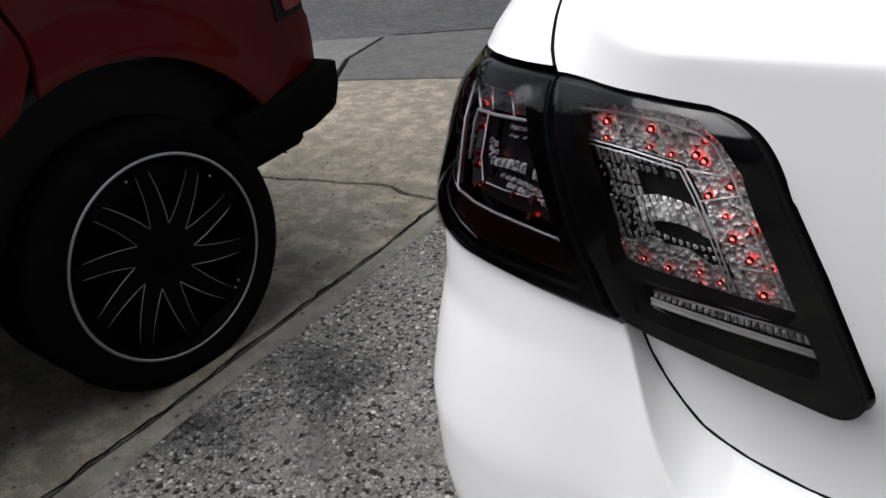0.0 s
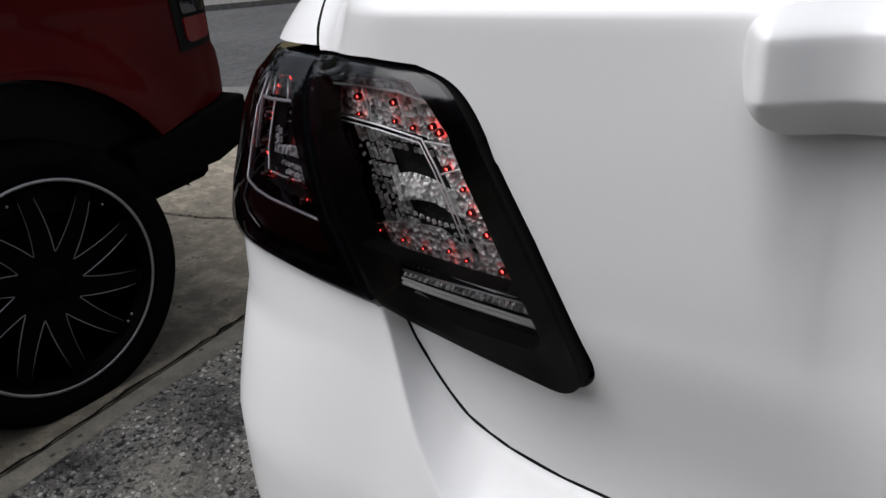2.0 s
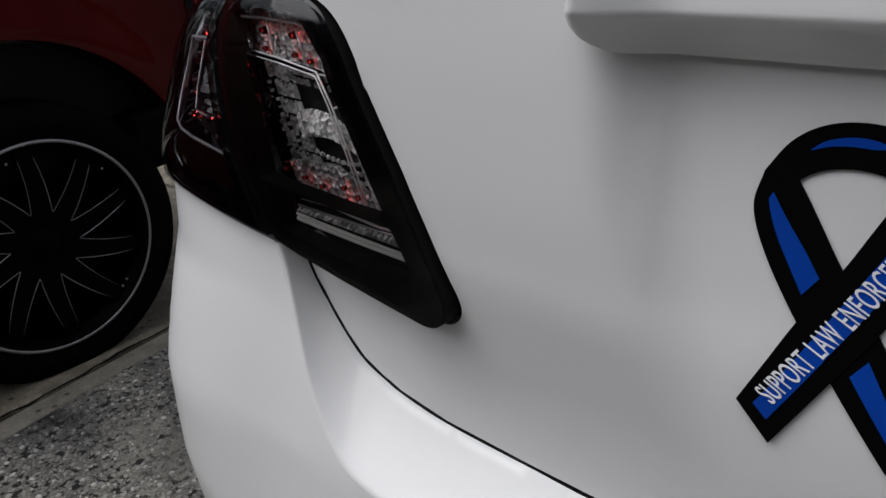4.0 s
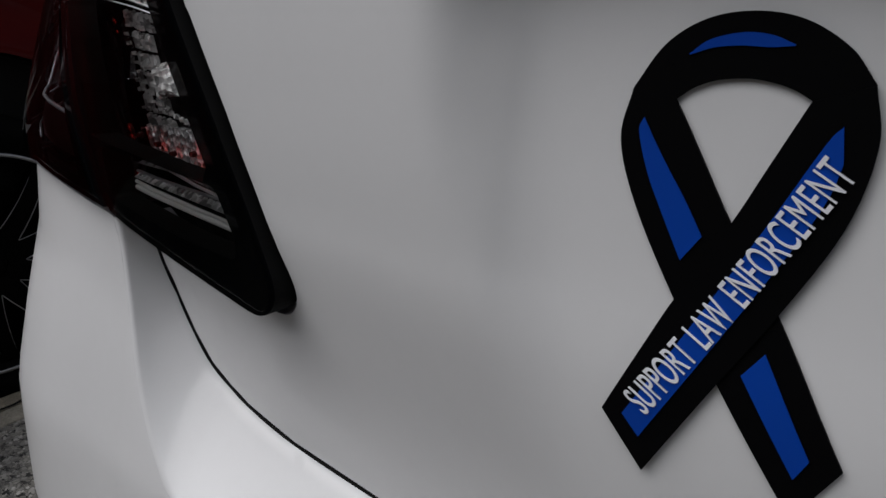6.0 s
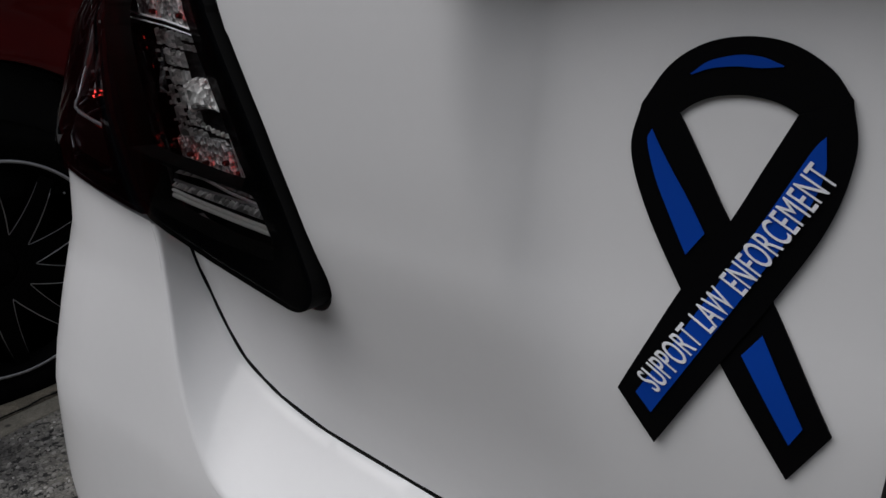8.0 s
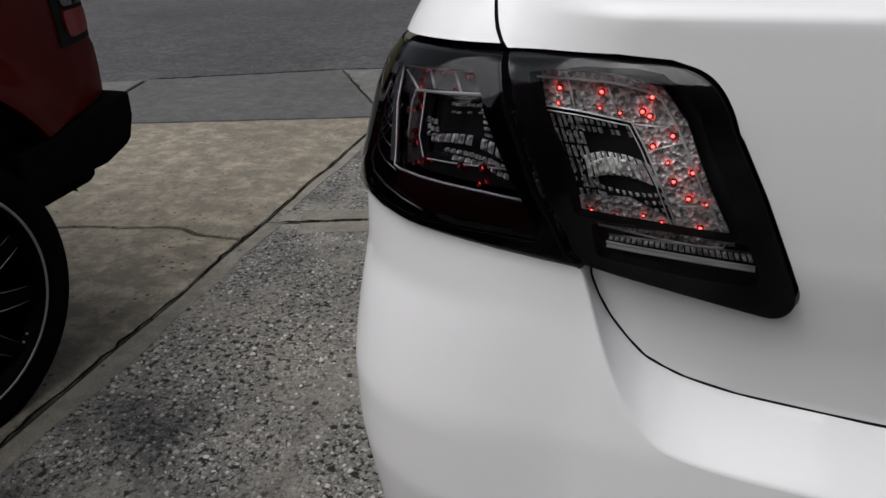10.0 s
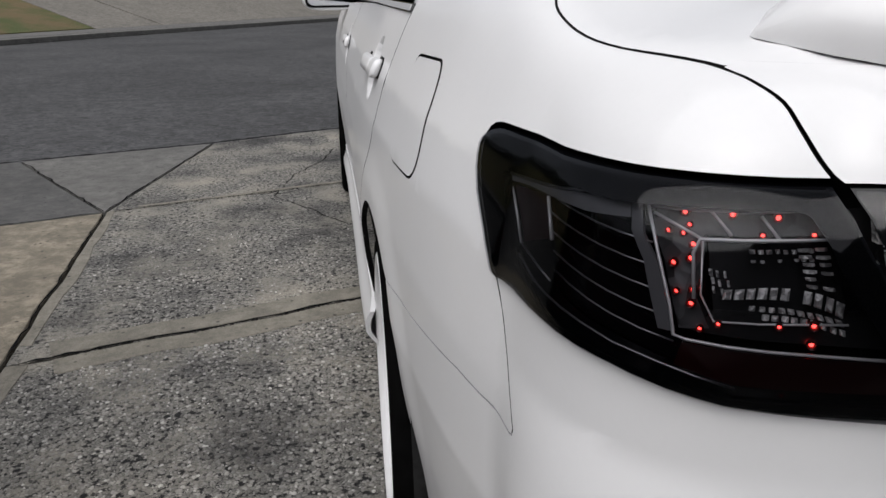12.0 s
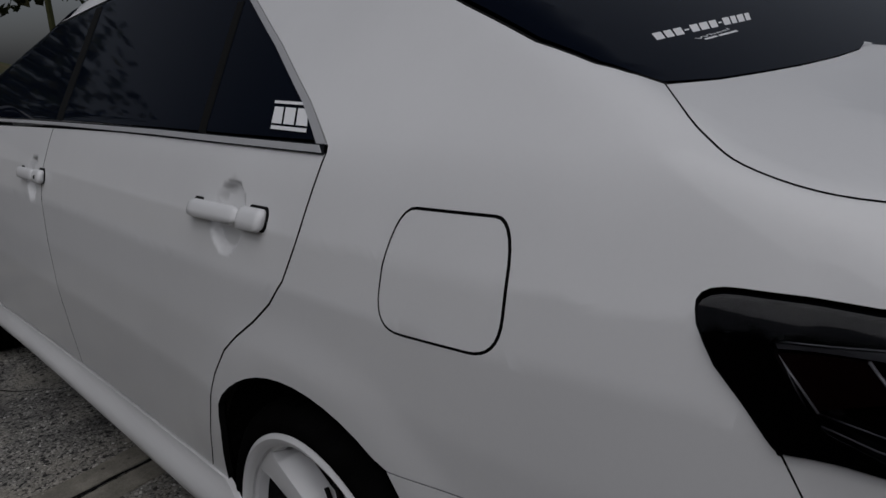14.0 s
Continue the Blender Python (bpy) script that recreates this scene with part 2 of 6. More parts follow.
# ---------------------------------------------------------------- makers
def link(name, bm, mat, parent=None, label="", smooth_shade=True):
    me = bpy.data.meshes.new(name)
    bm.to_mesh(me)
    bm.free()
    if smooth_shade:
        for p in me.polygons:
            p.use_smooth = True
    me.materials.append(mat)
    ob = new(name, me)
    if parent:
        ob.parent = parent
    if label:
        ob["label"] = label
    return ob


def part(name, bm, mat, parent, label="", smooth_shade=True):
    return link(name, bm, mat, parent, label, smooth_shade)


def thing(name, label, category, place=(0, 0, 0), group="", kind=""):
    ob = tagged(new(name), label, category, group, kind)
    ob.location = place
    return ob


def sharp(ob, angle=35):
    """Smooth shading with hard edges past the angle."""
    me = ob.data
    bm = bmesh.new()
    bm.from_mesh(me)
    for e in bm.edges:
        if len(e.link_faces) == 2 and e.calc_face_angle(0) > radians(angle):
            e.smooth = False
    bm.to_mesh(me)
    bm.free()
    return ob


def box(bm, lo, hi, bevel=0.0):
    m = Matrix.Translation([(a + b) / 2 for a, b in zip(lo, hi)]) @ Matrix.Diagonal([b - a for a, b in zip(lo, hi)] + [1])
    g = bmesh.ops.create_cube(bm, size=1, matrix=m)
    if bevel:
        edges = {e for v in g["verts"] for e in v.link_edges}
        bmesh.ops.bevel(bm, geom=list(edges), offset=bevel, segments=2, affect="EDGES", profile=.5)
    return bm


def tube(bm, path, radius, sides=8, caps=True):
    """A round bar along the path."""
    rings = []
    path = [Vector(p) for p in path]
    for i, p in enumerate(path):
        d = (path[min(i + 1, len(path) - 1)] - path[max(i - 1, 0)]).normalized()
        a = d.orthogonal().normalized() if i == 0 else (last - d * last.dot(d)).normalized()
        last = a
        b = d.cross(a)
        r = radius[i] if isinstance(radius, (list, tuple)) else radius
        rings.append([bm.verts.new(p + (a * math.cos(k * math.tau / sides) + b * math.sin(k * math.tau / sides)) * r) for k in range(sides)])
    for r0, r1 in zip(rings, rings[1:]):
        for k in range(sides):
            bm.faces.new((r0[k], r0[(k + 1) % sides], r1[(k + 1) % sides], r1[k]))
    if caps:
        bm.faces.new(rings[0][::-1])
        bm.faces.new(rings[-1])
    return bm


def lathe(bm, profile, steps=64, centre=(0, 0, 0), axis="x", arc=math.tau, closed=True):
    """Turns (along, radius) pairs round the axis."""
    rings = []
    for k in range(steps + (0 if closed else 1)):
        a = arc * k / steps
        ring = []
        for along, r in profile:
            p = (along, r * math.cos(a), r * math.sin(a)) if axis == "x" else (r * math.cos(a), r * math.sin(a), along)
            ring.append(bm.verts.new(Vector(p) + Vector(centre)))
        rings.append(ring)
    for k in range(steps):
        r0, r1 = rings[k], rings[(k + 1) % len(rings)]
        for i in range(len(profile) - 1):
            bm.faces.new((r0[i], r0[i + 1], r1[i + 1], r1[i]))
    return bm


def rounded(points, steps=6):
    """A closed outline with rounded corners: each point is (a, b) or (a, b, radius)."""
    out, n = [], len(points)
    for i, p in enumerate(points):
        b = Vector(p[:2])
        r = p[2] if len(p) > 2 else 0
        if not r:
            out.append(tuple(b))
            continue
        a, c = Vector(points[i - 1][:2]), Vector(points[(i + 1) % n][:2])
        r1, r2 = min(r, (a - b).length * .48), min(r, (c - b).length * .48)
        p0, p2 = b + (a - b).normalized() * r1, b + (c - b).normalized() * r2
        for k in range(steps + 1):
            t = k / steps
            out.append(tuple(p0 * (1 - t) ** 2 + b * 2 * t * (1 - t) + p2 * t * t))
    return out


def area(poly):
    return sum(a[0] * b[1] - b[0] * a[1] for a, b in zip(poly, poly[1:] + poly[:1])) / 2


def shrink(poly, d):
    """The outline moved inward by d (outward for a negative d)."""
    if area(poly) < 0:
        poly = poly[::-1]
    clean = [p for i, p in enumerate(poly) if (Vector(p) - Vector(poly[i - 1])).length > 1e-5]
    out, n = [], len(clean)
    for i, p in enumerate(clean):
        a, b, c = Vector(clean[i - 1]), Vector(p), Vector(clean[(i + 1) % n])
        e1, e2 = (b - a).normalized(), (c - b).normalized()
        n1, n2 = Vector((-e1.y, e1.x)), Vector((-e2.y, e2.x))
        m = n1 + n2
        m = m / max(m.length_squared / 2, .35) if m.length > 1e-4 else n1
        out.append(tuple(b + m * d))
    return out


def flat_fill(outline, holes=(), cuts_a=(), cuts_b=()):
    """The outline, less the holes, as a flat mesh cut along the given lines."""
    bm = bmesh.new()
    edges = []
    for loop in (outline, *holes):
        vs = [bm.verts.new((p[0], p[1], 0)) for p in loop]
        edges += [bm.edges.new((a, b)) for a, b in zip(vs, vs[1:] + vs[:1])]
    bmesh.ops.triangle_fill(bm, use_beauty=True, use_dissolve=False, edges=edges, normal=(0, 0, 1))
    for axis, cuts in ((0, cuts_a), (1, cuts_b)):
        no = Vector((1, 0, 0)) if axis == 0 else Vector((0, 1, 0))
        for c in cuts:
            bmesh.ops.bisect_plane(bm, geom=bm.verts[:] + bm.edges[:] + bm.faces[:], dist=1e-6, plane_co=no * c, plane_no=no)
    return bm


def draped(bm, place, thick=.006):
    """Lays a flat mesh on a surface: place(a, b, out) gives points. Adds a turned-in lip along the border. Returns bmesh and normals."""
    bm.verts.ensure_lookup_table()
    ab = np.array([(v.co.x, v.co.y) for v in bm.verts])
    a, b = ab.T
    p = place(a, b, 0.0)
    h = 8e-4
    du, dv = place(a + h, b, 0.0) - place(a - h, b, 0.0), place(a, b + h, 0.0) - place(a, b - h, 0.0)
    n = np.cross(du, dv)
    n /= np.maximum(np.linalg.norm(n, axis=1), 1e-12)[:, None]
    out = place(a, b, .002) - p
    flip = (n * out).sum(1) < 0
    n[flip] *= -1
    border = [e for e in bm.edges if len(e.link_faces) == 1]
    low = place(a, b, -thick)
    for v, co in zip(bm.verts, p):
        v.co = co
    count = len(bm.verts)
    if thick:
        lips = {}
        for v in {v for e in border for v in e.verts}:
            lips[v] = bm.verts.new(low[v.index])
        for e in border:
            x, y = e.verts
            bm.faces.new((x, y, lips[y], lips[x]))
    bmesh.ops.recalc_face_normals(bm, faces=bm.faces[:])
    return bm, n, count


def steps(lo, hi, d):
    n = max(1, round((hi - lo) / d))
    return [lo + (hi - lo) * k / n for k in range(1, n)]


def stretch(poly):
    """Section heights as true lengths over the skin, so that gaps come out even."""
    return [(a, b if b < .95 else .95 + (b - .95) * 2.7 if b < 1 else 1.085 + (b - 1) * 1.55) for a, b in poly]


def relax(poly):
    return [(a, b if b < .95 else .95 + (b - .95) / 2.7 if b < 1.085 else 1 + (b - 1.085) / 1.55) for a, b in poly]


def panel(name, outline, mat, parent, place, holes=(), label="", gap=.0022, thick=.012, da=.03, db=.03, fine=(), fine_a=(), even=True, lining=None):
    """A pressed sheet on a surface, its edges turned in."""
    o = relax(shrink(stretch(outline), gap)) if even else shrink(outline, gap)
    hs = [relax(shrink(stretch(h), -gap)) if even else shrink(h, -gap) for h in holes]
    a, b = [p[0] for p in o], [p[1] for p in o]
    bm = flat_fill(o, hs, sorted(set(steps(min(a), max(a), da)) | {c for c in fine_a if min(a) < c < max(a)}), sorted(set(steps(min(b), max(b), db)) | {c for c in fine if min(b) < c < max(b)}))
    bm, n, count = draped(bm, place, thick)
    ob = link(name, bm, mat, parent, label)
    me = ob.data
    normals = [(0, 0, 0)] * len(me.vertices)
    for i in range(count):
        normals[i] = tuple(n[i])
    face_lip = [any(v >= count for v in p.vertices) for p in me.polygons]
    # A dark lining paints the gap's shade onto the turned-in edge.
    if lining:
        me.materials.append(lining)
    for p, f in zip(me.polygons, face_lip):
        if f:
            p.use_smooth = False
            p.material_index = 1 if lining else 0
    for p, f in zip(me.polygons, face_lip):
        if not f and sum((Vector(normals[v]) for v in p.vertices), Vector()).dot(p.normal) < 0:
            p.flip()
    me.update()
    split = [tuple(p.normal) if f else normals[v] for p, f in zip(me.polygons, face_lip) for v in p.vertices]
    me.normals_split_custom_set(split)
    return ob
# ---------------------------------------------------------------- shape of the white car's skin
# Plan of the left half, from the middle of the tail round the corner to the nose.
PLAN = [(0, .098), (-.2, .1), (-.38, .1065), (-.5, .1115), (-.575, .122), (-.65, .157), (-.725, .215), (-.785, .305), (-.825, .42),
        (-.855, .6), (-.877, .85), (-.893, 1.1), (-.91, 1.5), (-.924, 2.2), (-.945, 3.0), (-.972, 3.8), (-.95, 4.2), (-.87, 4.52), (-.70, 4.75),
        (-.42, 4.88), (0, 4.92)]


def catmull(points, steps):
    """A smooth line through the points."""
    p = np.array(points, float)
    p = np.vstack([2 * p[0] - p[1], p, 2 * p[-1] - p[-2]])
    out = []
    for i in range(1, len(p) - 2):
        a, b, c, d = p[i - 1:i + 3]
        for k in range(steps):
            t = k / steps
            out.append(.5 * (2 * b + (c - a) * t + (2 * a - 5 * b + 4 * c - d) * t * t + (3 * b - a - 3 * c + d) * t ** 3))
    return np.array(out + [p[-2]])


PL = catmull(PLAN, 24)
PS = np.r_[0, np.cumsum(np.hypot(*np.diff(PL, axis=0).T))]
_tan = np.gradient(PL, axis=0)
_tan /= np.hypot(*_tan.T)[:, None]
PN = np.c_[-_tan[:, 1], _tan[:, 0]] * -1          # inward
if PN[0, 1] < 0:
    PN = -PN


def soft_min(a, b, k):
    h = np.clip(.5 + .5 * (b - a) / k, 0, 1)
    return b * (1 - h) + a * h - k * h * (1 - h)


def smooth(a, b, x):
    t = np.clip((x - a) / (b - a), 0, 1)
    return t * t * (3 - 2 * t)


def plan_at(s):
    s = np.asarray(s, float)
    return (np.interp(s, PS, PL[:, 0]), np.interp(s, PS, PL[:, 1]), np.interp(s, PS, PN[:, 0]), np.interp(s, PS, PN[:, 1]))


def s_of_y(y):
    """How far along the plan the flank passes y."""
    side = PL[:, 0] < -.7
    return float(np.interp(y, PL[side, 1], PS[side]))


SIDE_Q = ([.1, .2, .3, .5, .62, .75, .87, .95], [.07, .045, .024, .002, -.009, -.008, 0, .018])
REAR_Q = ([.1, .2, .3, .45, .6, .70, .78, .84, .95], [.09, .05, .0, -.03, -.034, -.026, -.012, .0, .018])


def body_z(q, y):
    """Height of the upper skin at q metres inward from the plan: flank, pillar, back glass and roof, and the deck."""
    flank = .953 + (q - .018) * 2.5
    pillar = 1.075 + (q - .068) * 1.2
    deck = 1.044 + .26 * q - .2 * q * q
    glass = 1.151 + (y - .578) * .46
    top = -soft_min(-deck, -glass, .03)
    top = soft_min(top, 1.45 + .02 * q, .05)
    screen = 1.46 - (y - 2.95) * .43
    bonnet = 1.0 + .05 * q - (y - 3.9) * .12
    top = soft_min(top, -soft_min(-screen, -bonnet, .03), .04)
    return soft_min(soft_min(flank, pillar, .03), top, .045)


CORNER = ([.2, .3, .4, .5, .6, .68, .74, .80, .87, .95, .97, .985, 1.0], [.0, .01, .026, .042, .053, .058, .052, .045, .052, .042, .030, .012, 0])


def corner(s, v):
    """How far the tail's corner stands out past the plan."""
    w = np.sin(np.pi * np.clip((np.asarray(s, float) - .555) / .36, 0, 1)) ** 1.4
    return w * np.interp(v, *CORNER)


# The tail's profile by height: inward of the plan at the plate's hollow, and at the lamps, whose part stands further out.
HOLLOW_Q = [(.60, -.034), (.70, -.026), (.78, -.012), (.815, -.005), (.84, -.001), (.87, .002), (.90, .003), (.95, .004), (1.0, .005), (1.08, .006), (1.2, .006)]
LAMP_Q = [(.60, -.034), (.70, -.026), (.78, -.012), (.812, -.0085), (.835, -.0078), (.87, -.0098), (.90, -.0122), (.95, -.0142), (1.0, -.0145), (1.08, -.0145), (1.2, -.0145)]
HOLLOW_LINE, LAMP_LINE = catmull(HOLLOW_Q, 8).T, catmull(LAMP_Q, 8).T


EDGE_S = [.279, .294, .307, .316, .324]          # where the hollow's edge runs, by height


def stand_out(s, v, q, z):
    """How far the boot lid stands out past the plain section."""
    edge = np.interp(z, [.79, .83, .87, .91, .96], EDGE_S)
    w = smooth(edge - .019, edge + .019, s)
    aim = np.interp(z, *HOLLOW_LINE) * (1 - w) + np.interp(z, *LAMP_LINE) * w
    return (q - aim) * (1 - smooth(.976, .9995, v)) * (1 - smooth(.53, .66, s)) * smooth(.74, .80, v)


def arch_lip(s, y, v):
    """How far the skin flares out round the rear wheel's opening."""
    r = np.hypot(np.asarray(y, float) - 1.06, np.asarray(v, float) - .335)
    return .006 * (1 - smooth(.40, .50, r)) * smooth(.40, .55, v) * smooth(.8, .95, s)


def to_v(poly):
    """Outline points given by height become places on the section."""
    return [(a, b if b <= .95 else .95 + (b - .95) / 2.55) for a, b in poly]


def skin(s, v, out=0.0):
    """The point of the car's skin at s metres round the plan and v up the section; out: metres proud of it."""
    px, py, nx, ny = plan_at(s)
    w = smooth(.55, 1.0, s)
    q = np.interp(v, *REAR_Q) * (1 - w) + np.interp(v, *SIDE_Q) * w
    low = np.asarray(v, float)
    q = np.where(low > .95, .018 + (low - .95), q)
    y = py + ny * q
    z = np.where(low > .95, body_z(q, y) + (.95 - body_z(np.full_like(q, .018), py + ny * .018)) * np.clip(1 - (low - .95) / .05, 0, 1), low)
    proud = corner(s, low) + stand_out(s, low, q, z) + arch_lip(s, py, low) + out
    return np.stack([px + nx * (q - proud), py + ny * (q - proud), z], -1)

# ---------------------------------------------------------------- ground
def slab(name, outline, mat, parent, top=0.0, deep=.06, label="", rim=.004, joint=.0065):
    """A cast slab: a flat top, a worn rounded edge and sides that go down into the joint."""
    o = shrink(outline, joint)
    bm = bmesh.new()
    rings = []
    for d, z in ((rim * 2.2, top), (rim, top - .0018), (0, top - .008), (0, top - deep)):
        rings.append([bm.verts.new((*p, z)) for p in shrink(o, d)])
    for r0, r1 in zip(rings, rings[1:]):
        for k in range(len(r0)):
            bm.faces.new((r0[k], r1[k], r1[(k + 1) % len(r0)], r0[(k + 1) % len(r0)]))
    bmesh.ops.triangle_fill(bm, use_beauty=True, edges=[e for e in bm.edges if all(v in set(rings[0]) for v in e.verts)], normal=(0, 0, 1))
    bmesh.ops.recalc_face_normals(bm, faces=bm.faces[:])
    return link(name, bm, mat, parent, label, False)


def wander(a, b, n, amount, seed):
    """A line from a to b that strays a little, as broken joints do."""
    rnd = random.Random(seed)
    out = []
    for k in range(n + 1):
        t = k / n
        w = amount * (0 if k in (0, n) else 1)
        out.append((a[0] + (b[0] - a[0]) * t + rnd.uniform(-w, w), a[1] + (b[1] - a[1]) * t + rnd.uniform(-w, w)))
    return out


ground = thing("ground", "broad plain earth that reaches the horizon", "ground", kind="structure")
bm = bmesh.new()
bmesh.ops.create_grid(bm, x_segments=2, y_segments=2, size=600, matrix=Matrix.Translation((0, 0, -.075)))
part("soil", bm, JOINT, ground, "dark dirt that shows in the joints", False)

# joints: the long one beside the car, and those that run with the street
G0, G1, G2, G3 = (-1.60, -3.2), (-1.875, .05), (-2.047, 1.95), (-2.226, 3.664)
M1 = (2.2, 3.35)                              # far end of the joint under the car
N1 = (2.4, 5.28)                              # far end of the last joint before the street
S1, S2, S3, S4 = (-3.165, 5.034), (-1.95, 5.46), (-1.3, 5.79), (2.6, 7.4)
long_a, long_b, long_c = wander(G0, G1, 14, .006, 1), wander(G1, G2, 12, .006, 2), wander(G2, G3, 12, .008, 3)
mid = wander(G2, M1, 30, .011, 4)
last = wander(G3, N1, 30, .009, 5)
driveway = thing("driveway", "washed-aggregate concrete driveway slabs, grey with dark stains", "driveway", kind="structure")
slab("slab", long_a[:-1] + long_b[:-1] + mid + [(2.3, -3.2)], AGGREGATE, driveway)
slab("slab", long_c[:-1] + last + mid[::-1][:-1], AGGREGATE, driveway)
slab("slab", [G3] + wander(G3, S2, 12, .006, 6)[1:] + [S3, S4] + last[::-1][:-1], AGGREGATE, driveway)
slab("slab", wander(G3, S1, 10, .005, 7) + [S2] + wander(S2, G3, 12, .006, 6)[1:-1], GREYC, driveway)
J0 = (-3.859, 3.116)
CR = [(-2.045, 1.78), (-2.24, 1.775), (-2.33, 1.815), (-2.42, 1.806), (-2.563, 1.759), (-2.70, 1.742), (-2.828, 1.693), (-3.4, 1.60), (-6.5, 1.0)]
neighbour_slab = thing("neighbour_driveway", "tan weathered concrete slabs with a wandering crack", "driveway", kind="structure")
GC = [p for p in long_b if p[1] < 1.76]
slab("slab", long_a[:-1] + GC + CR + [(-6.5, -3.2)], TAN, neighbour_slab, rim=.003)
slab("slab", [CR[0]] + [p for p in long_b if p[1] > 1.8][:-1] + long_c + wander(G3, J0, 14, .006, 8)[1:] + [(-7.0, 2.1)] + CR[::-1][:-1], TAN, neighbour_slab, rim=.003)
gutter = thing("gutter", "darker stained concrete apron along the street", "gutter", kind="structure")
slab("slab", [S1, (-4.52, 4.37), (-4.26, 3.64), (-3.9, 3.13)] + wander(G3, J0, 14, .006, 8)[::-1][1:] + wander(G3, S1, 10, .005, 7)[1:-1], DARKC, gutter)
slab("slab", [(-4.54, 4.36), (-9, 2.3), (-9.4, 1.5), (-7.0, 2.1), (-3.92, 3.11), (-4.28, 3.63)], GREYC, gutter)

road = thing("road", "worn grey asphalt street with fine cracks", "road", kind="structure")
C0, C1, C2, C3, C4 = (-16, 4.0), (-9.6, 14.8), (-6.8, 19.2), (-3.2, 24.0), (9, 40)
slab("surface", [(-9.1, 2.3), (-4.55, 4.38), S1, S2, S3, S4, (24, 16.5), (30, 48), C4, C3, C2, C1, C0, (-14, 0)], ASPHALT, road, top=-.012)


def strip(line, width):
    """A band beside a line, on its left."""
    out = []
    for i, p in enumerate(line):
        d = Vector(line[min(i + 1, len(line) - 1)]) - Vector(line[max(i - 1, 0)])
        d = Vector((-d.y, d.x)).normalized() * width
        out.append((p[0] + d.x, p[1] + d.y))
    return out


far = [C0, C1, C2, C3, C4]
kerb = thing("kerb", "pale concrete kerb along the far side of the street", "kerb", kind="structure")
slab("stone", far + strip(far, .45)[::-1], GREYC, kerb, top=.1, deep=.2)


def bank(name, line, near, away, rise, mat, parent, z=.1, label=""):
    """Ground that climbs away from a line."""
    bm = bmesh.new()
    rows = []
    n = 8
    for k in range(n + 1):
        d = near + (away - near) * k / n
        rows.append([bm.verts.new((*p, z + max(0, d - 3.0) * rise)) for p in strip(line, d)])
    for r0, r1 in zip(rows, rows[1:]):
        for k in range(len(r0) - 1):
            bm.faces.new((r0[k], r0[k + 1], r1[k + 1], r1[k]))
    g = bmesh.ops.extrude_face_region(bm, geom=bm.faces[:])
    bmesh.ops.translate(bm, vec=(0, 0, -.3), verts=[v for v in g["geom"] if isinstance(v, bmesh.types.BMVert)])
    bmesh.ops.recalc_face_normals(bm, faces=bm.faces[:])
    return part(name, bm, mat, parent, label, False)


def between(a, b, t0, t1, n=6):
    return [(a[0] + (b[0] - a[0]) * (t0 + (t1 - t0) * k / n), a[1] + (b[1] - a[1]) * (t0 + (t1 - t0) * k / n)) for k in range(n + 1)]


footpath = thing("pavement", "pale concrete footpath across the street", "pavement", kind="structure")
slab("slab", strip(far, .47) + strip(far, 1.9)[::-1], GREYC, footpath, top=.1, deep=.2)
drive = thing("far_driveway", "pale stained concrete driveway that climbs across the street", "driveway", kind="structure")
bank("slab", between(C2, C3, .24, .60, 3), 1.94, 34, .32, PALE, drive)
bank("slab", between(C2, C3, .615, 1, 3) + between(C3, C4, .03, .88, 5), 1.94, 34, .32, PALE, drive, .102)
lawn = thing("lawn", "dry patchy grass lawn beyond the street", "lawn", kind="structure")
bank("turf", [C0, C1, C2, between(C2, C3, 0, .225, 1)[1]], 1.94, 34, .32, GRASS, lawn, .12)
bank("turf", between(C3, C4, .89, 1.6, 4), 1.94, 34, .32, GRASS, lawn, .12)
side_lawn = thing("side_lawn", "dry patchy grass beside the driveway", "lawn", kind="structure")
slab("turf", [(2.45, -1.95), (16, -1.95), (16, 12.9), (2.62, 7.3), (2.42, 5.3), (2.3, 1.0)], GRASS, side_lawn, top=.01)


# trowelled margins beside the joints, cracks, and the washed-out stones
def margin(line, width, seed, side):
    rnd = random.Random(seed)
    a = strip(line, .012 * side)
    b = [(p[0] + rnd.uniform(-.012, .012), p[1] + rnd.uniform(-.012, .012)) for p in strip(line, width * side)]
    return a + b[::-1]


def crack(points, width, seed, lift=.0016):
    """A thin broken line through a slab."""
    rnd = random.Random(seed)
    line = []
    for p, q in zip(points, points[1:]):
        n = max(2, int(math.hypot(q[0] - p[0], q[1] - p[1]) / .04))
        line += [(p[0] + (q[0] - p[0]) * k / n + rnd.uniform(-.008, .008), p[1] + (q[1] - p[1]) * k / n + rnd.uniform(-.008, .008)) for k in range(n)]
    line.append(points[-1])
    bm = bmesh.new()
    rows = []
    for i, p in enumerate(line):
        d = (Vector(line[min(i + 1, len(line) - 1)]) - Vector(line[max(i - 1, 0)])).normalized()
        w = width * rnd.uniform(.35, 1) * min(1, .2 + i / 3, .2 + (len(line) - 1 - i) / 3)
        rows.append([bm.verts.new((p[0] + d.y * k * w, p[1] - d.x * k * w, lift)) for k in (-.5, .5)])
    for r0, r1 in zip(rows, rows[1:]):
        bm.faces.new((r0[0], r0[1], r1[1], r1[0]))
    bmesh.ops.recalc_face_normals(bm, faces=bm.faces[:])
    for f in bm.faces:
        if f.normal.z < 0:
            f.normal_flip()
    return part("crack", bm, JOINT, driveway, "fine dark crack", False)


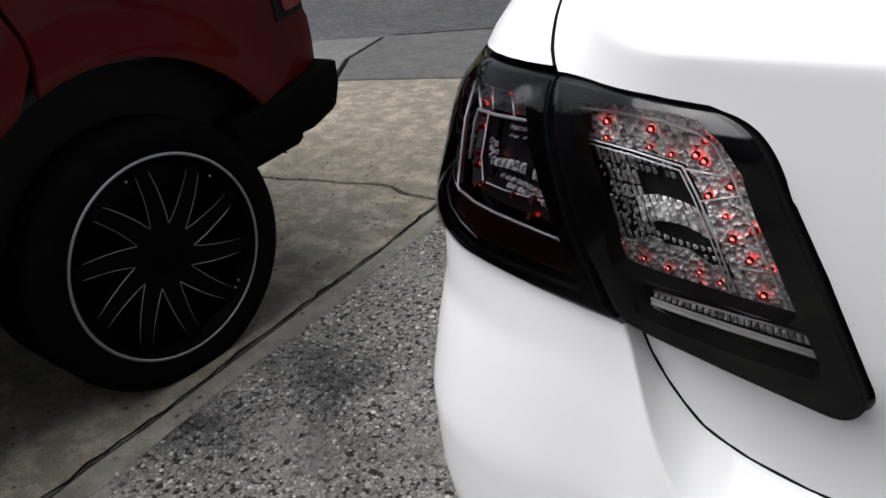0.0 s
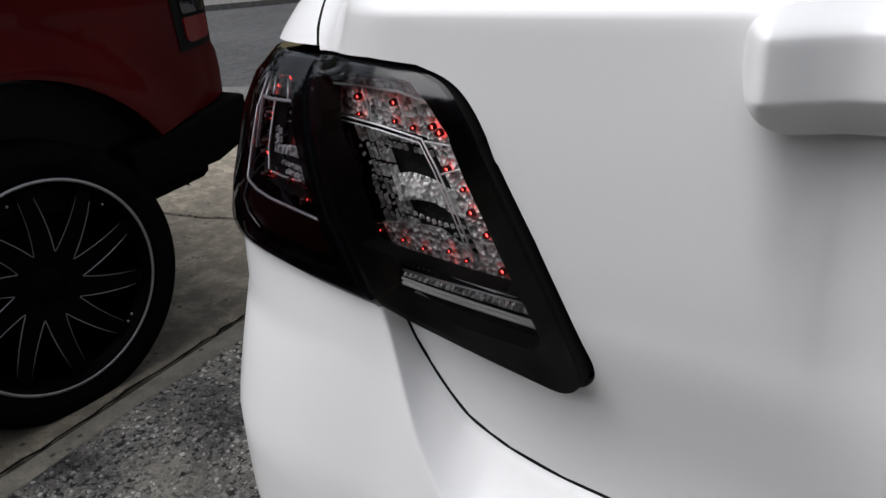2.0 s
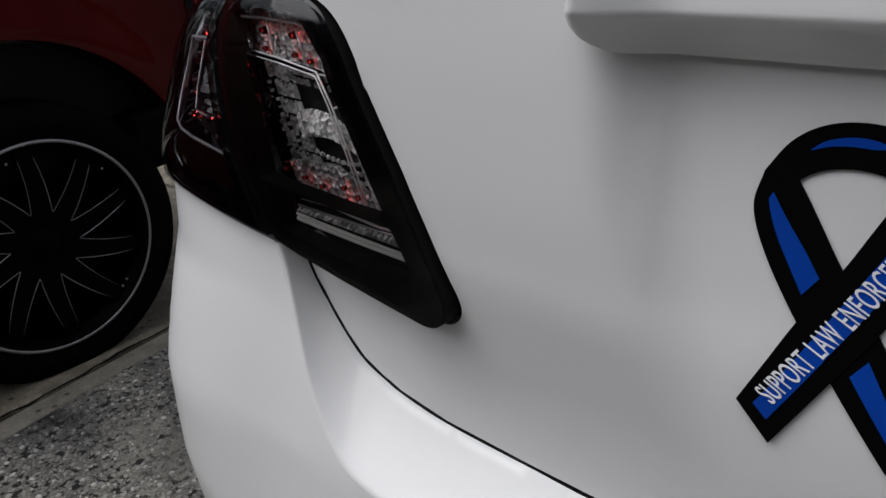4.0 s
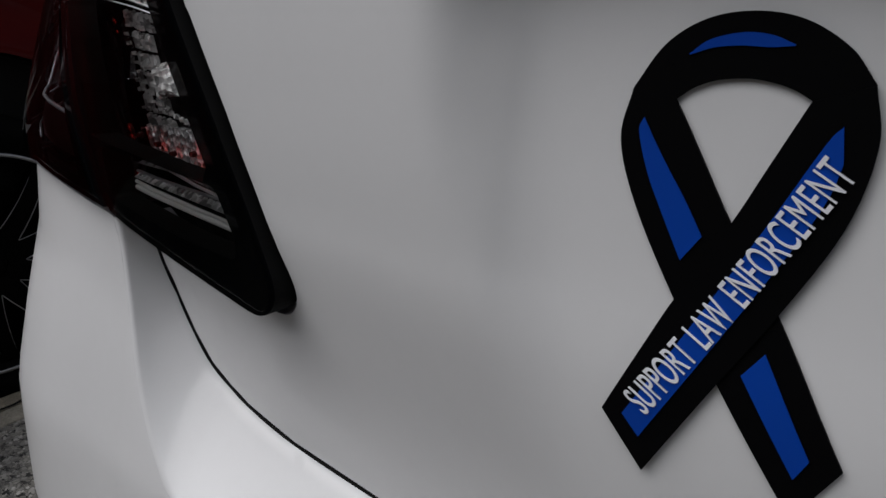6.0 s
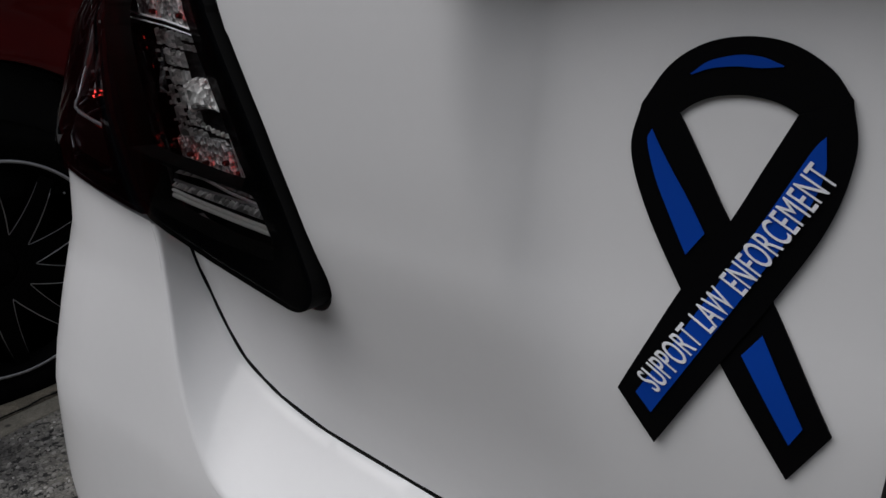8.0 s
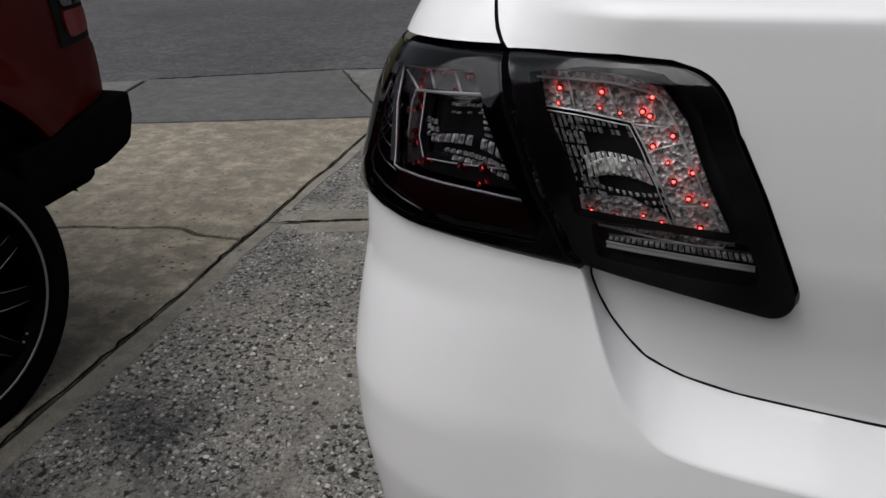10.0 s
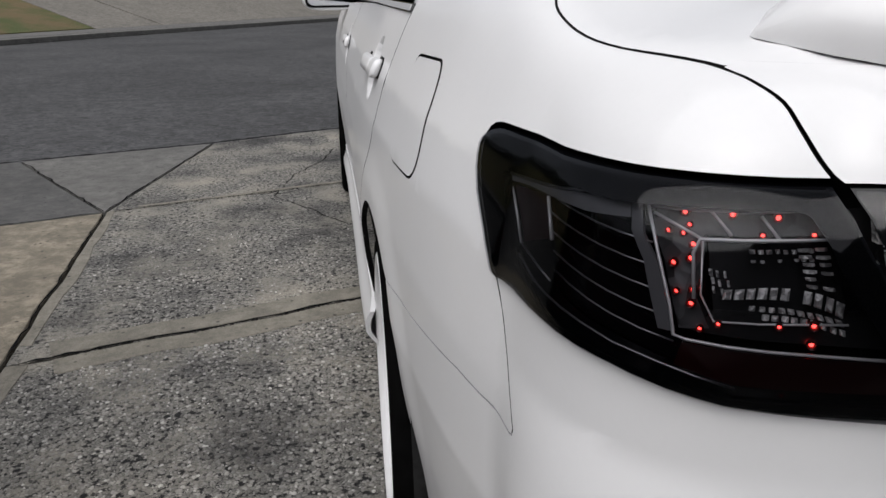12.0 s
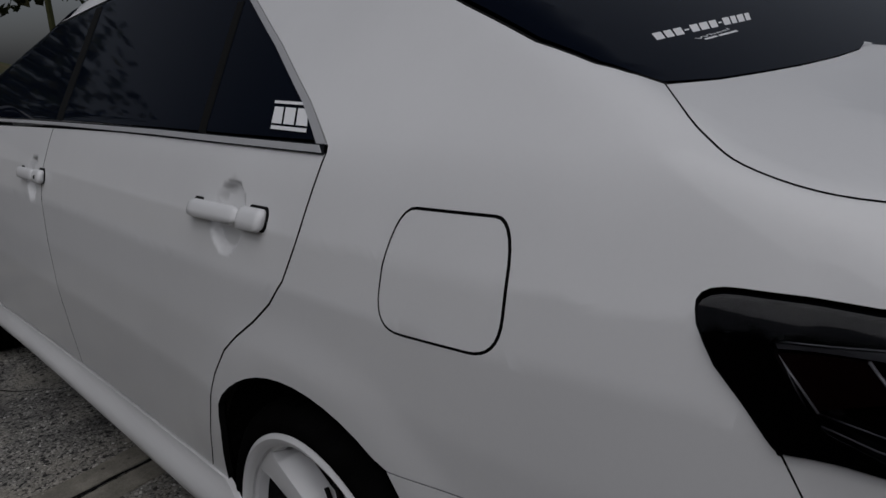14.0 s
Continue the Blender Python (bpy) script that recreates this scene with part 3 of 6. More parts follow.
right_side = -1
for k, (line, w, side) in enumerate(((long_a[2:] + long_b[1:], .085, right_side), (long_c[1:], .06, right_side), (mid[1:24], .115, right_side), (mid[1:24], .12, 1), (last[1:20], .05, 1))):
    slab("joint_margin", margin(line, w, 40 + k, side), MARGIN, driveway, top=.0025, deep=.012, rim=.001, joint=0)
for k, (line, w) in enumerate(((long_a + long_b[1:], .013), (long_c, .013), (mid[:24], .019), (last[:22], .011), (wander(G3, S2, 12, .006, 6), .013), (wander(G3, S1, 10, .005, 7), .013), (wander(G3, J0, 14, .006, 8), .014),
                               ([S1, S2, S3, (-.6, 6.08)], .05), ([(-4.52, 4.37), S1], .05), (CR[:8], .006))):
    crack(line, w, 60 + k, .0034)
crack(strip([C1, C2, C3, between(C3, C4, 0, .3, 1)[1]], -.06), .16, 90, -.009)
crack(strip([C1, C2, C3, between(C3, C4, 0, .3, 1)[1]], .46), .06, 91, .104)
crack([(-1.34, 4.0), (-1.28, 4.35), (-1.12, 4.7), (-1.05, 5.1)], .012, 1)
crack([(-1.32, 3.78), (-1.15, 3.55), (-1.0, 3.32), (-.86, 3.2)], .010, 2)
crack([(-1.34, 4.0), (-1.36, 3.86), (-1.32, 3.78)], .016, 3)
crack([(-1.5, 3.92), (-1.34, 3.9), (-1.15, 4.0)], .008, 4)


def scattered_stones(count, x0, x1, y0, y1, seed):
    """Small half-sunk stones as one mesh."""
    g = np.random.default_rng(seed)
    x, y = g.uniform(x0, x1, count), g.uniform(y0, y1, count)
    # thinner where the slab has worn smooth
    keep = (np.sin(x * 5.1 + 1.3 * np.sin(y * 2.3)) * np.sin(y * 3.7 + x * 2) > -.55) | (g.random(count) < .45)
    joint_x = np.interp(y, [-3.2, .05, 1.95, 3.664], [-1.60, -1.875, -2.047, -2.226])
    keep &= x > joint_x + .085
    mid_y = 1.95 + (x + 2.047) * (3.35 - 1.95) / (2.2 + 2.047)
    keep &= np.abs(y - mid_y) > .125
    keep &= (y < mid_y) | (g.random(count) < .3)
    x, y = x[keep], y[keep]
    n = len(x)
    r = g.uniform(.0028, .0075, n) * g.choice([1, 1, 1.25], n)
    turn, flat = g.uniform(0, math.tau, n), g.uniform(.55, 1, n)
    k = 6
    a = turn[:, None] + np.arange(k) * math.tau / k + g.uniform(-.25, .25, (n, k))
    rr = r[:, None] * g.uniform(.8, 1.15, (n, k))
    ex, ey = np.cos(a) * rr, np.sin(a) * rr * flat[:, None]
    c, s = np.cos(turn)[:, None], np.sin(turn)[:, None]
    px, py = x[:, None] + ex * c - ey * s, y[:, None] + ex * s + ey * c
    low = np.stack([px, py, np.full_like(px, -.001)], -1)
    high = np.stack([x[:, None] + (px - x[:, None]) * .62, y[:, None] + (py - y[:, None]) * .62, r[:, None] * g.uniform(.2, .5, (n, 1)) + np.zeros_like(px)], -1)
    verts = np.concatenate([low, high], 1).reshape(-1, 3)
    base_i = np.arange(n)[:, None] * 2 * k
    faces = []
    for i in range(k):
        j = (i + 1) % k
        faces.append(base_i + np.array([i, j, k + j, k + i]))
    quads = np.concatenate(faces, 0)
    tops = base_i + np.arange(k, 2 * k)
    me = bpy.data.meshes.new("stones")
    me.from_pydata(verts.tolist(), [], quads.tolist() + tops.tolist())
    me.materials.append(STONE)
    return tagged(new("washed_stones", me), "small grey and pale stones set in the driveway concrete", "stones", kind="stuff")


scattered_stones(26000, -2.05, -.75, -1.0, 3.2, 5)
# woods across the street
def leaf_mass(name, label, spots, seed, leaf=.55):
    """Far trees as one mesh of many small leaf clumps round trunks, with ragged outlines."""
    g = np.random.default_rng(seed)
    verts, faces = [], []

    def quad(c, u, w):
        n = len(verts)
        verts.extend((c - u - w, c + u - w * .6, c + u * .7 + w, c - u * .8 + w * .9))
        faces.append((n, n + 1, n + 2, n + 3))

    for x, y, ground_z, tall, wide in spots:
        for k in range(5):
            a = k * math.tau / 5
            quad(np.array((x + .12 * math.cos(a), y + .12 * math.sin(a), ground_z + tall * .25)), np.array((-math.sin(a), math.cos(a), 0)) * .12, np.array((0, 0, tall * .28)))
        lumps = [(g.normal(0, wide * .33), g.normal(0, wide * .33), tall * g.uniform(.42, .95), wide * g.uniform(.22, .42)) for _ in range(9)]
        for lx, ly, lz, lr in lumps:
            for _ in range(60):
                d = g.normal(0, 1, 3)
                d /= np.linalg.norm(d)
                c = np.array((x + lx, y + ly, ground_z + lz)) + d * lr * g.uniform(.55, 1.1) * (1, 1, .8)
                u, w = g.normal(0, 1, 3), g.normal(0, 1, 3)
                quad(c, u / np.linalg.norm(u) * leaf * g.uniform(.3, .6), w / np.linalg.norm(w) * leaf * g.uniform(.3, .6))
    me = bpy.data.meshes.new(name)
    me.from_pydata([tuple(map(float, v)) for v in verts], [], faces)
    me.materials.append(LEAVES)
    return tagged(new(name, me), label, "trees", kind="stuff")


LEAVES = material("far_leaves", (.035, .045, .018), .9, 0, 0, .1)
_tone = LEAVES.node_tree.nodes.new("ShaderNodeNewGeometry")
wire(LEAVES, ramp(LEAVES, _tone.outputs["Random Per Island"], [(.0, (.018, .026, .010)), (.5, (.04, .048, .02)), (1.0, (.085, .075, .036))]), base(LEAVES)["Base Color"])
_g = np.random.default_rng(21)
tree_line = []
for k in range(46):
    bearing = radians(-112 + 150 * (k + _g.uniform(-.4, .4)) / 46)
    far_off = 44 + _g.uniform(-4, 7)
    tree_line.append((far_off * math.sin(bearing), 4 + far_off * math.cos(bearing), 0.0, _g.uniform(11, 17), _g.uniform(4.5, 7)))
leaf_mass("far_woods", "dark green and brown trees beyond the houses across the street", tree_line, 22)

# unseen plain walls, added to block sky light and darken reflections
def plain_wall(name, lo, hi, label):
    w = thing(name, label, "wall", kind="structure")
    bm = bmesh.new()
    box(bm, lo, hi, .01)
    part("plaster_coat", bm, UNSEEN_WALL, w, "", False)


UNSEEN_WALL = concrete("unseen_wall_plaster", (.14, .135, .13), (.2, .19, .18), .8)
plain_wall("wall_south", (-1.5, -3.55, -.06), (8, -3.25, 3.0), "unseen plain plastered wall added behind the driveway to block light")
plain_wall("wall_west", (-10, -4.9, -.06), (-1.52, -4.6, 3.0), "unseen plain plastered wall added behind the driveway to block light")
plain_wall("wall_east", (-1.82, -4.58, -.06), (-1.52, -3.25, 3.0), "unseen plain plastered wall added behind the driveway to block light")

# ---------------------------------------------------------------- white saloon
def fall_back(s):
    """How far the boot's foot lies behind the bumper's crease."""
    return np.interp(np.abs(s), [0, .49, .512, .5435, .5595], [.034, .034, .032, .026, .018])


def side_of(a):
    return np.where(np.asarray(a) < 0, -1.0, 1.0)


def shell(a, b, out=0.0):
    """The skin on both sides of the car: a is negative on the right."""
    p = skin(np.abs(a), b, out)
    p[..., 0] *= side_of(a)
    return p


def boot_face(a, b, out=0.0):
    s = np.abs(a)
    foot = np.interp(s, [p[0] for p in LOW_GAP], [p[1] for p in LOW_GAP])
    tuck = fall_back(s) * np.clip((1 - smooth(foot - .03, foot + .13, b)) / .9, 0, 1)
    return shell(a, b, out - tuck - .0009 * (1 - smooth(foot, foot + .03, b)) + .0005 * smooth(.994, .999, b))


def upper(x, y, out=0.0):
    """Boot deck as a height over the plan."""
    x, y = np.asarray(x, float), np.asarray(y, float)
    full = np.vstack([PL[::-1] * (-1, 1), PL])
    d = np.sqrt(((np.stack([x, y], -1)[..., None, :] - full[::3]) ** 2).sum(-1)).min(-1)
    return np.stack([x, y, body_z(d, y) + out], -1)


car = thing("car", "white four-door saloon with smoked tail lamps and white rims", "car")
FINE = [.95 + k * .006 for k in range(1, 12)]

# outlines on the skin
LAMP_IN = to_v(rounded([(0.5563, 0.8403), (0.4231, 0.8185, .012), (0.4112, 0.8337, .012), (0.4232, 0.8620), (0.4437, 0.9075), (0.4632, 0.9456), (0.4752, 0.9724, .014), (0.4883, 0.9866, .012), (0.5100, 0.9928), (0.5431, 0.9948),
                   (0.6025, 0.9913), (0.6450, 0.9880), (0.6300, 0.9699), (0.6152, 0.9470), (0.6030, 0.9229), (0.5908, 0.8958), (0.5762, 0.8717), (0.5660, 0.8492)]))
LAMP_OUT = to_v(rounded([(0.5596, 0.8411), (0.5690, 0.8492), (0.5792, 0.8717), (0.5942, 0.8958), (0.6070, 0.9229), (0.6200, 0.9470), (0.6350, 0.9699), (0.6505, 0.9872), (0.6815, 0.9864), (0.7254, 0.9857), (0.7800, 0.9839), (0.8650, 0.9811), (0.9200, 0.9824), (1.0225, .9835, .05), (0.9860, 0.9215), (0.9600, 0.8950),
                    (0.9280, 0.8570, .008), (0.8800, 0.8615), (0.8280, 0.8625), (0.7592, 0.8595), (0.7260, 0.8538), (0.6944, 0.8490), (0.6362, 0.8458), (0.5952, 0.8435)]))
BOOT_GAP = [tuple(p) for p in catmull([(0.6475, 0.9650), (.6610, .9705), (.6750, .9776), (.6880, .9846), (.7080, .9908), (.7320, .9960), (.785, 1.0030), (.86, 1.008), (.92, 1.012), (.965, 1.0175), (1.003, 1.0255), (1.032, 1.0405), (1.066, 1.0645), (1.121, 1.120)], 3).tolist()]
LOW_GAP = [(0, .728), (.30, .7315), (.378, .7345), (.44, .7385), (.479, .7450), (.495, .7500), (.512, .7580), (.527, .7720), (.5425, .7895), (.5525, .807), (.5592, .8240), (.5602, .8365)]
CREASE = [(0, .676), (.287, .684), (.378, .690), (.44, .6935), (.476, .699), (.495, .707), (.512, .7235), (.527, .746), (.539, .773), (.5475, .797), (.5560, .8235), (.5612, .8360)]


def mirrored(half):
    """A closed outline from its left half, which starts and ends on the middle."""
    return half + [(-a, b) for a, b in half[::-1] if abs(a) > 1e-6]


# boot lid: face, then deck
start = min(range(len(LAMP_IN)), key=lambda i: math.hypot(LAMP_IN[i][0] - 0.5563, LAMP_IN[i][1] - 0.8403))
stop = min(range(len(LAMP_IN)), key=lambda i: abs(LAMP_IN[i][0] - .6450) + abs(LAMP_IN[i][1] - .9649))
lamp_edge = LAMP_IN[start:stop + 1]
face_half = LOW_GAP + lamp_edge + BOOT_GAP[1:16] + [(.745, .9985)] + [(.735 - .735 * k / 8, 1.0045) for k in range(0, 9)]
boot = panel("boot_lid", mirrored(face_half), WHITE, car, boot_face, lining=FLANGE, gap=.0012, label="white boot lid with a shallow hollow round the plate", fine=FINE + [.953 + .006 * k for k in range(8)], da=.016, db=.014)
rear_edge = [tuple(shell(np.array(.745 * k / 16), np.array(.999))[:2]) for k in range(17)]
side_edge = [tuple(shell(np.array(a), np.array(b))[:2]) for a, b in BOOT_GAP[18:]]
deck = rear_edge + side_edge
deck = [(float(x), float(y)) for x, y in deck]
GLASS_LOW = [(1.103, 1.22), (1.087, 1.33), (1.069, 1.45), (1.050, 1.58), (1.036, 1.70), (1.026, 1.85)]
front_edge = [shell(np.array(a - .002), np.array(v)) for a, v in GLASS_LOW[:-1] + [(1.029, 1.8)]]
half = deck + [(float(p[0]), float(p[1])) for p in front_edge] + [(0, float(front_edge[-1][1]) + .006)]
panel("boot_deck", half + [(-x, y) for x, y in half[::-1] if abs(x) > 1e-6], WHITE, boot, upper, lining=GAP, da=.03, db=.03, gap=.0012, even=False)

# rear bumper
BUMP_GAP = [(.926, .856), (.902, .812), (.877, .768), (.8595, .7415), (.8610, .7345), (.8690, .7312), (.90, .7288), (.9421, .7268), (1.0, .7250), (1.10, .7115), (1.26, .686), (1.4073, .6695)]
LAMP_LOW = [(.5645, .8370), (.60, .8400), (.6395, .8434), (.6944, .8480), (.726, .8528), (.7592, .8585), (.828, .8615), (.88, .8605)]
UNDER_CREASE = [(a - .0003 + .0025 * float(smooth(.43, .50, a)), b - .0026 + .0011 * float(smooth(.43, .50, a))) for a, b in CREASE[:-1]] + [(.5635, .8362)]
UNDER_CREASE[0] = (0, CREASE[0][1] - .0026)
bump_half = [(0, .17), (.6, .17), (.9, .19), (1.29, .21), (1.295, .45), (1.335, .58)] + BUMP_GAP[::-1] + LAMP_LOW[::-1] + UNDER_CREASE[::-1]
bumper = panel("rear_bumper", mirrored(bump_half), WHITE, car, shell, lining=FLANGE, label="white rear bumper with a creased upper shelf", gap=0, da=.02, db=.02)


def bumper_shelf():
    """The rolled crease and the shelf that falls from it back to the boot lid's foot."""
    c, g, u = (catmull(mirrored_line(line), 8) for line in (CREASE, LOW_GAP, UNDER_CREASE))
    P = shell(u[:, 0], u[:, 1])
    under = .004 * smooth(.43, .50, np.abs(u[:, 0])) * np.sign(u[:, 0])
    below = shell(u[:, 0] + under, u[:, 1] - .003, -.0012)
    C = shell(c[:, 0], c[:, 1])
    D = shell(g[:, 0], g[:, 1])
    inner = shell(g[:, 0], g[:, 1], -.05)
    d = (inner - D) / .05
    G = D + d * fall_back(g[:, 0])[:, None]
    way = G - C
    far = np.linalg.norm(way, axis=1)[:, None]
    Q = C + way / far * np.minimum(.003, far * .4)
    rows = [below] + [P * (1 - t) ** 2 + C * 2 * t * (1 - t) + Q * t * t for t in np.linspace(0, 1, 6)]
    for t in np.linspace(0, 1, 8)[1:]:
        rows.append(Q + (G - Q) * t + d * (.001 * 4 * t * (1 - t)) * np.minimum(1, far / .05))
    rows.append(G + d * .012)
    bm = bmesh.new()
    grid = [[bm.verts.new(p) for p in row] for row in rows]
    for k, (r0, r1) in enumerate(zip(grid, grid[1:])):
        for x in range(len(r0) - 1):
            f = bm.faces.new((r0[x], r0[x + 1], r1[x + 1], r1[x]))
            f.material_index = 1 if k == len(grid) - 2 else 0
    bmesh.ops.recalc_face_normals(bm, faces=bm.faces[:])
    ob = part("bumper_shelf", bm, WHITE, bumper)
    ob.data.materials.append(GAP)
    sharp(ob, 50)


def mirrored_line(half):
    return [(-a, b) for a, b in half[:0:-1]] + half


bumper_shelf()

REAR_AXLE, FRONT_AXLE, HUB_Z = 1.06, 3.95, .335


def arch(axle, r, z, n=22, lo=-35, hi=205):
    """The wheel opening on the skin, from the rear foot over the top to the front foot."""
    out = []
    for k in range(n + 1):
        a = radians(lo + (hi - lo) * k / n)
        out.append((s_of_y(axle - math.cos(a) * r), z + math.sin(a) * r))
    return out


AR = [p for p in arch(REAR_AXLE - .008, .387, .337, 30, 5, 175)]
AR = [(a if a < 1.6 else 1.6 + (a - 1.6) * (1 - .12 * (1 - float(smooth(.52, .64, b)))), b) for a, b in AR if b > .40]
AR_TOP = [p for p in AR if p[0] > 1.408 or p[1] > .665]
DOOR_REAR = [(1.5935, 1.0007), (1.5985, .985), (1.6092, .9635), (1.628, .92), (1.6449, .883), (1.682, .842), (1.7342, .802), (1.792, .764), (1.8412, .7267), (1.8870, .672), (1.9120, .630), (1.9396, .5747), (1.9640, .526), (1.9864, .4804), (2.0180, .4230)]
WIN_REAR = [(1.5957, 1.0045), (1.6993, 1.0512), (1.8885, 1.1267), (2.1073, 1.2057), (2.25, 1.25)]
GLASS_EDGE = [(1.121, 1.120), (1.16, 1.103), (1.20, 1.0985), (1.295, 1.1115), (1.444, 1.1526), (1.66, 1.215), (1.88, 1.275)]
FLAP = rounded([(1.4245, .8635, .05), (1.4190, .9755, .04), (1.2175, .9780, .034), (1.2185, .8735, .045)], 8)
lamp_start = min(range(len(LAMP_OUT)), key=lambda i: abs(LAMP_OUT[i][0] - .6505) + abs(LAMP_OUT[i][1] - .9646))
lamp_stop = min(range(len(LAMP_OUT)), key=lambda i: abs(LAMP_OUT[i][0] - .928) + abs(LAMP_OUT[i][1] - .857))
top_edge = [(a + (.001 if b < .955 else 0), b + (.001 if b >= .955 else 0)) for a, b in LAMP_OUT[lamp_start:lamp_stop]] + [(.929, .857)]
quarter = BOOT_GAP[1:] + GLASS_EDGE[1:] + WIN_REAR[::-1] + DOOR_REAR + AR_TOP[::-1] + BUMP_GAP[::-1][0:] + top_edge[::-1]


def both_sides(name, outline, mat, parent, place, **rest):
    made = [panel(name, outline, mat, parent, place, **rest)]
    holes = [[(-a, b) for a, b in h] for h in rest.pop("holes", ())]
    made.append(panel(name, [(-a, b) for a, b in outline], mat, parent, place, holes=holes, **rest))
    return made


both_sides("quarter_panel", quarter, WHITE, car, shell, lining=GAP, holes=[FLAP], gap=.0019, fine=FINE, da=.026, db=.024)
for sign in (1, -1):
    panel("fuel_flap" if sign > 0 else "side_cover", [(sign * a, b) for a, b in FLAP], WHITE, car, lambda a, b, out=0.0: shell(a, b, out + .001), lining=GAP, label="white rounded-square fuel filler flap" if sign > 0 else "",
          gap=.0020, fine=FINE, da=.02, db=.02)


def sill_v(s):
    return .43 - .052 * (s - 1.985)


DOOR_MID = [(2.945, .995), (2.955, .95), (2.957, .90), (2.945, .80), (2.93, .68), (2.922, .55), (2.918, sill_v(2.918))]
DOOR_FRONT = [(4.02, .985), (4.03, .9), (4.02, .7), (4.0, .5), (3.98, sill_v(3.98))]
AF = [p for p in arch(FRONT_AXLE, .385, .315, 30, 0, 180)]
CUP_R, CUP_F = (1.832, .956), (3.055, .922)


def dished(a, b, out=0.0):
    """Door skin with the finger hollows behind the handles."""
    s = np.abs(a)
    d = 0
    for c in (CUP_R, CUP_F):
        z = np.where(b > .95, .953 + 2.5 * (b - .95), b)
        r = np.hypot((s - c[0]) / .058, (z - c[1]) / .062)
        d = d + .017 * (1 - smooth(.78, 1.0, r))
    return shell(a, b, out - d)


HANDLE_B = [.88 + .006 * k for k in range(20)]
HANDLE_A = [sg * (c + .008 * k) for c in (1.832, 3.055) for k in range(-9, 10) for sg in (1, -1)]
rear_door = DOOR_REAR + [(2.4, sill_v(2.4))] + DOOR_MID[::-1] + [(2.4, .9995)]
front_door = DOOR_MID + [(3.5, sill_v(3.5))] + DOOR_FRONT[::-1] + [(3.5, .99)]
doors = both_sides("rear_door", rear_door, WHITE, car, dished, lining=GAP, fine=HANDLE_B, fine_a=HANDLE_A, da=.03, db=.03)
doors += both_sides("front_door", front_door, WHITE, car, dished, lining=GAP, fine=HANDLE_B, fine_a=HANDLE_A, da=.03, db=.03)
fender = DOOR_FRONT + [p for p in AF[::-1] if p[1] > .36] + [(4.75, .40), (4.95, .55), (4.95, .82), (4.7, .93), (4.3, .975)]
both_sides("front_wing", fender, WHITE, car, shell, da=.05, db=.05)
s_end = PS[-1]
panel("front_bumper", [(4.76, .39), (4.955, .55), (4.955, .82), (s_end - .001, .86), (s_end - .001, .2), (4.76, .2)], WHITE, car, shell, da=.06, db=.06)
panel("front_bumper", [(-4.76, .39), (-4.955, .55), (-4.955, .82), (-s_end + .001, .86), (-s_end + .001, .2), (-4.76, .2)], WHITE, car, shell, da=.06, db=.06)


def skirt_face(a, b, out=0.0):
    s = np.abs(a)
    top = .43 - .052 * (s - 1.985)
    d = np.clip(top - b, 0, .3)
    return shell(a, b, out + .004 + .03 * smooth(0, .08, d) - .02 * smooth(.09, .13, d))


skirt = [(1.888, .398), (1.955, .424)] + [(s, sill_v(s) - .003) for s in (2.1, 2.5, 3.0, 3.5, 4.0)] + [(4.36, .34), (4.34, .20), (3.2, .245), (2.0, .295), (1.895, .302)]
both_sides("side_skirt", skirt, WHITE, car, skirt_face, da=.05, db=.016)

# glass, belt line and roof
SIDE_GLASS = [(1.612, 1.0085), (1.6993, 1.0475), (1.8885, 1.121), (2.1073, 1.198), (2.33, 1.262), (2.7, 1.288), (3.2, 1.284), (3.65, 1.245), (4.0, 1.145), (4.23, 1.02), (4.1, .998), (3.7, .9995), (2.9, 1.0045), (2.2, 1.008)]
both_sides("side_window", SIDE_GLASS, GLASS_DARK, car, lambda a, b, out=0.0: shell(a, b, out - .004), label="dark tinted side glass", da=.04, db=.02, thick=.004)
for a0, b0, a1, b1 in ((2.007, 1.006, 2.185, 1.21), (2.925, 1.004, 3.26, 1.272)):
    w = .016 if a0 < 2.5 else .03
    both_sides("window_post", [(a0 - w, b0), (a0 + w, b0), (a1 + w, b1), (a1 - w, b1)], GAP, car, lambda a, b, out=0.0: shell(a, b, out - .001), da=.05, db=.03, thick=.004)
both_sides("belt_strip", [(1.592, .9985), (1.605, 1.0085), (2.2, 1.0095), (2.9, 1.006), (3.7, 1.001), (4.05, 1.004), (4.05, .990), (3.7, .9925), (2.9, .9975), (2.2, .9995)], GLOSS_BLACK, car,
           lambda a, b, out=0.0: shell(a, b, out + .004), da=.06, db=.01, thick=.006, label="black gloss strip under the side glass")
back_glass = [(GLASS_EDGE[0][0] + .004, 1.122)] + [(a, b + .004) for a, b in GLASS_EDGE[1:]] + [(1.9, 1.85)] + GLASS_LOW[::-1]
for sign in (1, -1):
    panel("back_window", [(sign * a, min(b, .95 + .905)) for a, b in back_glass], GLASS_DARK, car, lambda a, b, out=0.0: shell(a, b, out - .003), da=.05, db=.05, thick=.003, gap=.002)
roof_half = [(1.9, 1.28), (2.26, 1.252), (2.7, 1.293), (3.2, 1.289), (3.65, 1.25), (3.7, 1.85), (1.9, 1.85)]
for sign in (1, -1):
    panel("roof", [(sign * a, b) for a, b in roof_half], WHITE, car, shell, da=.08, db=.06, gap=.0)
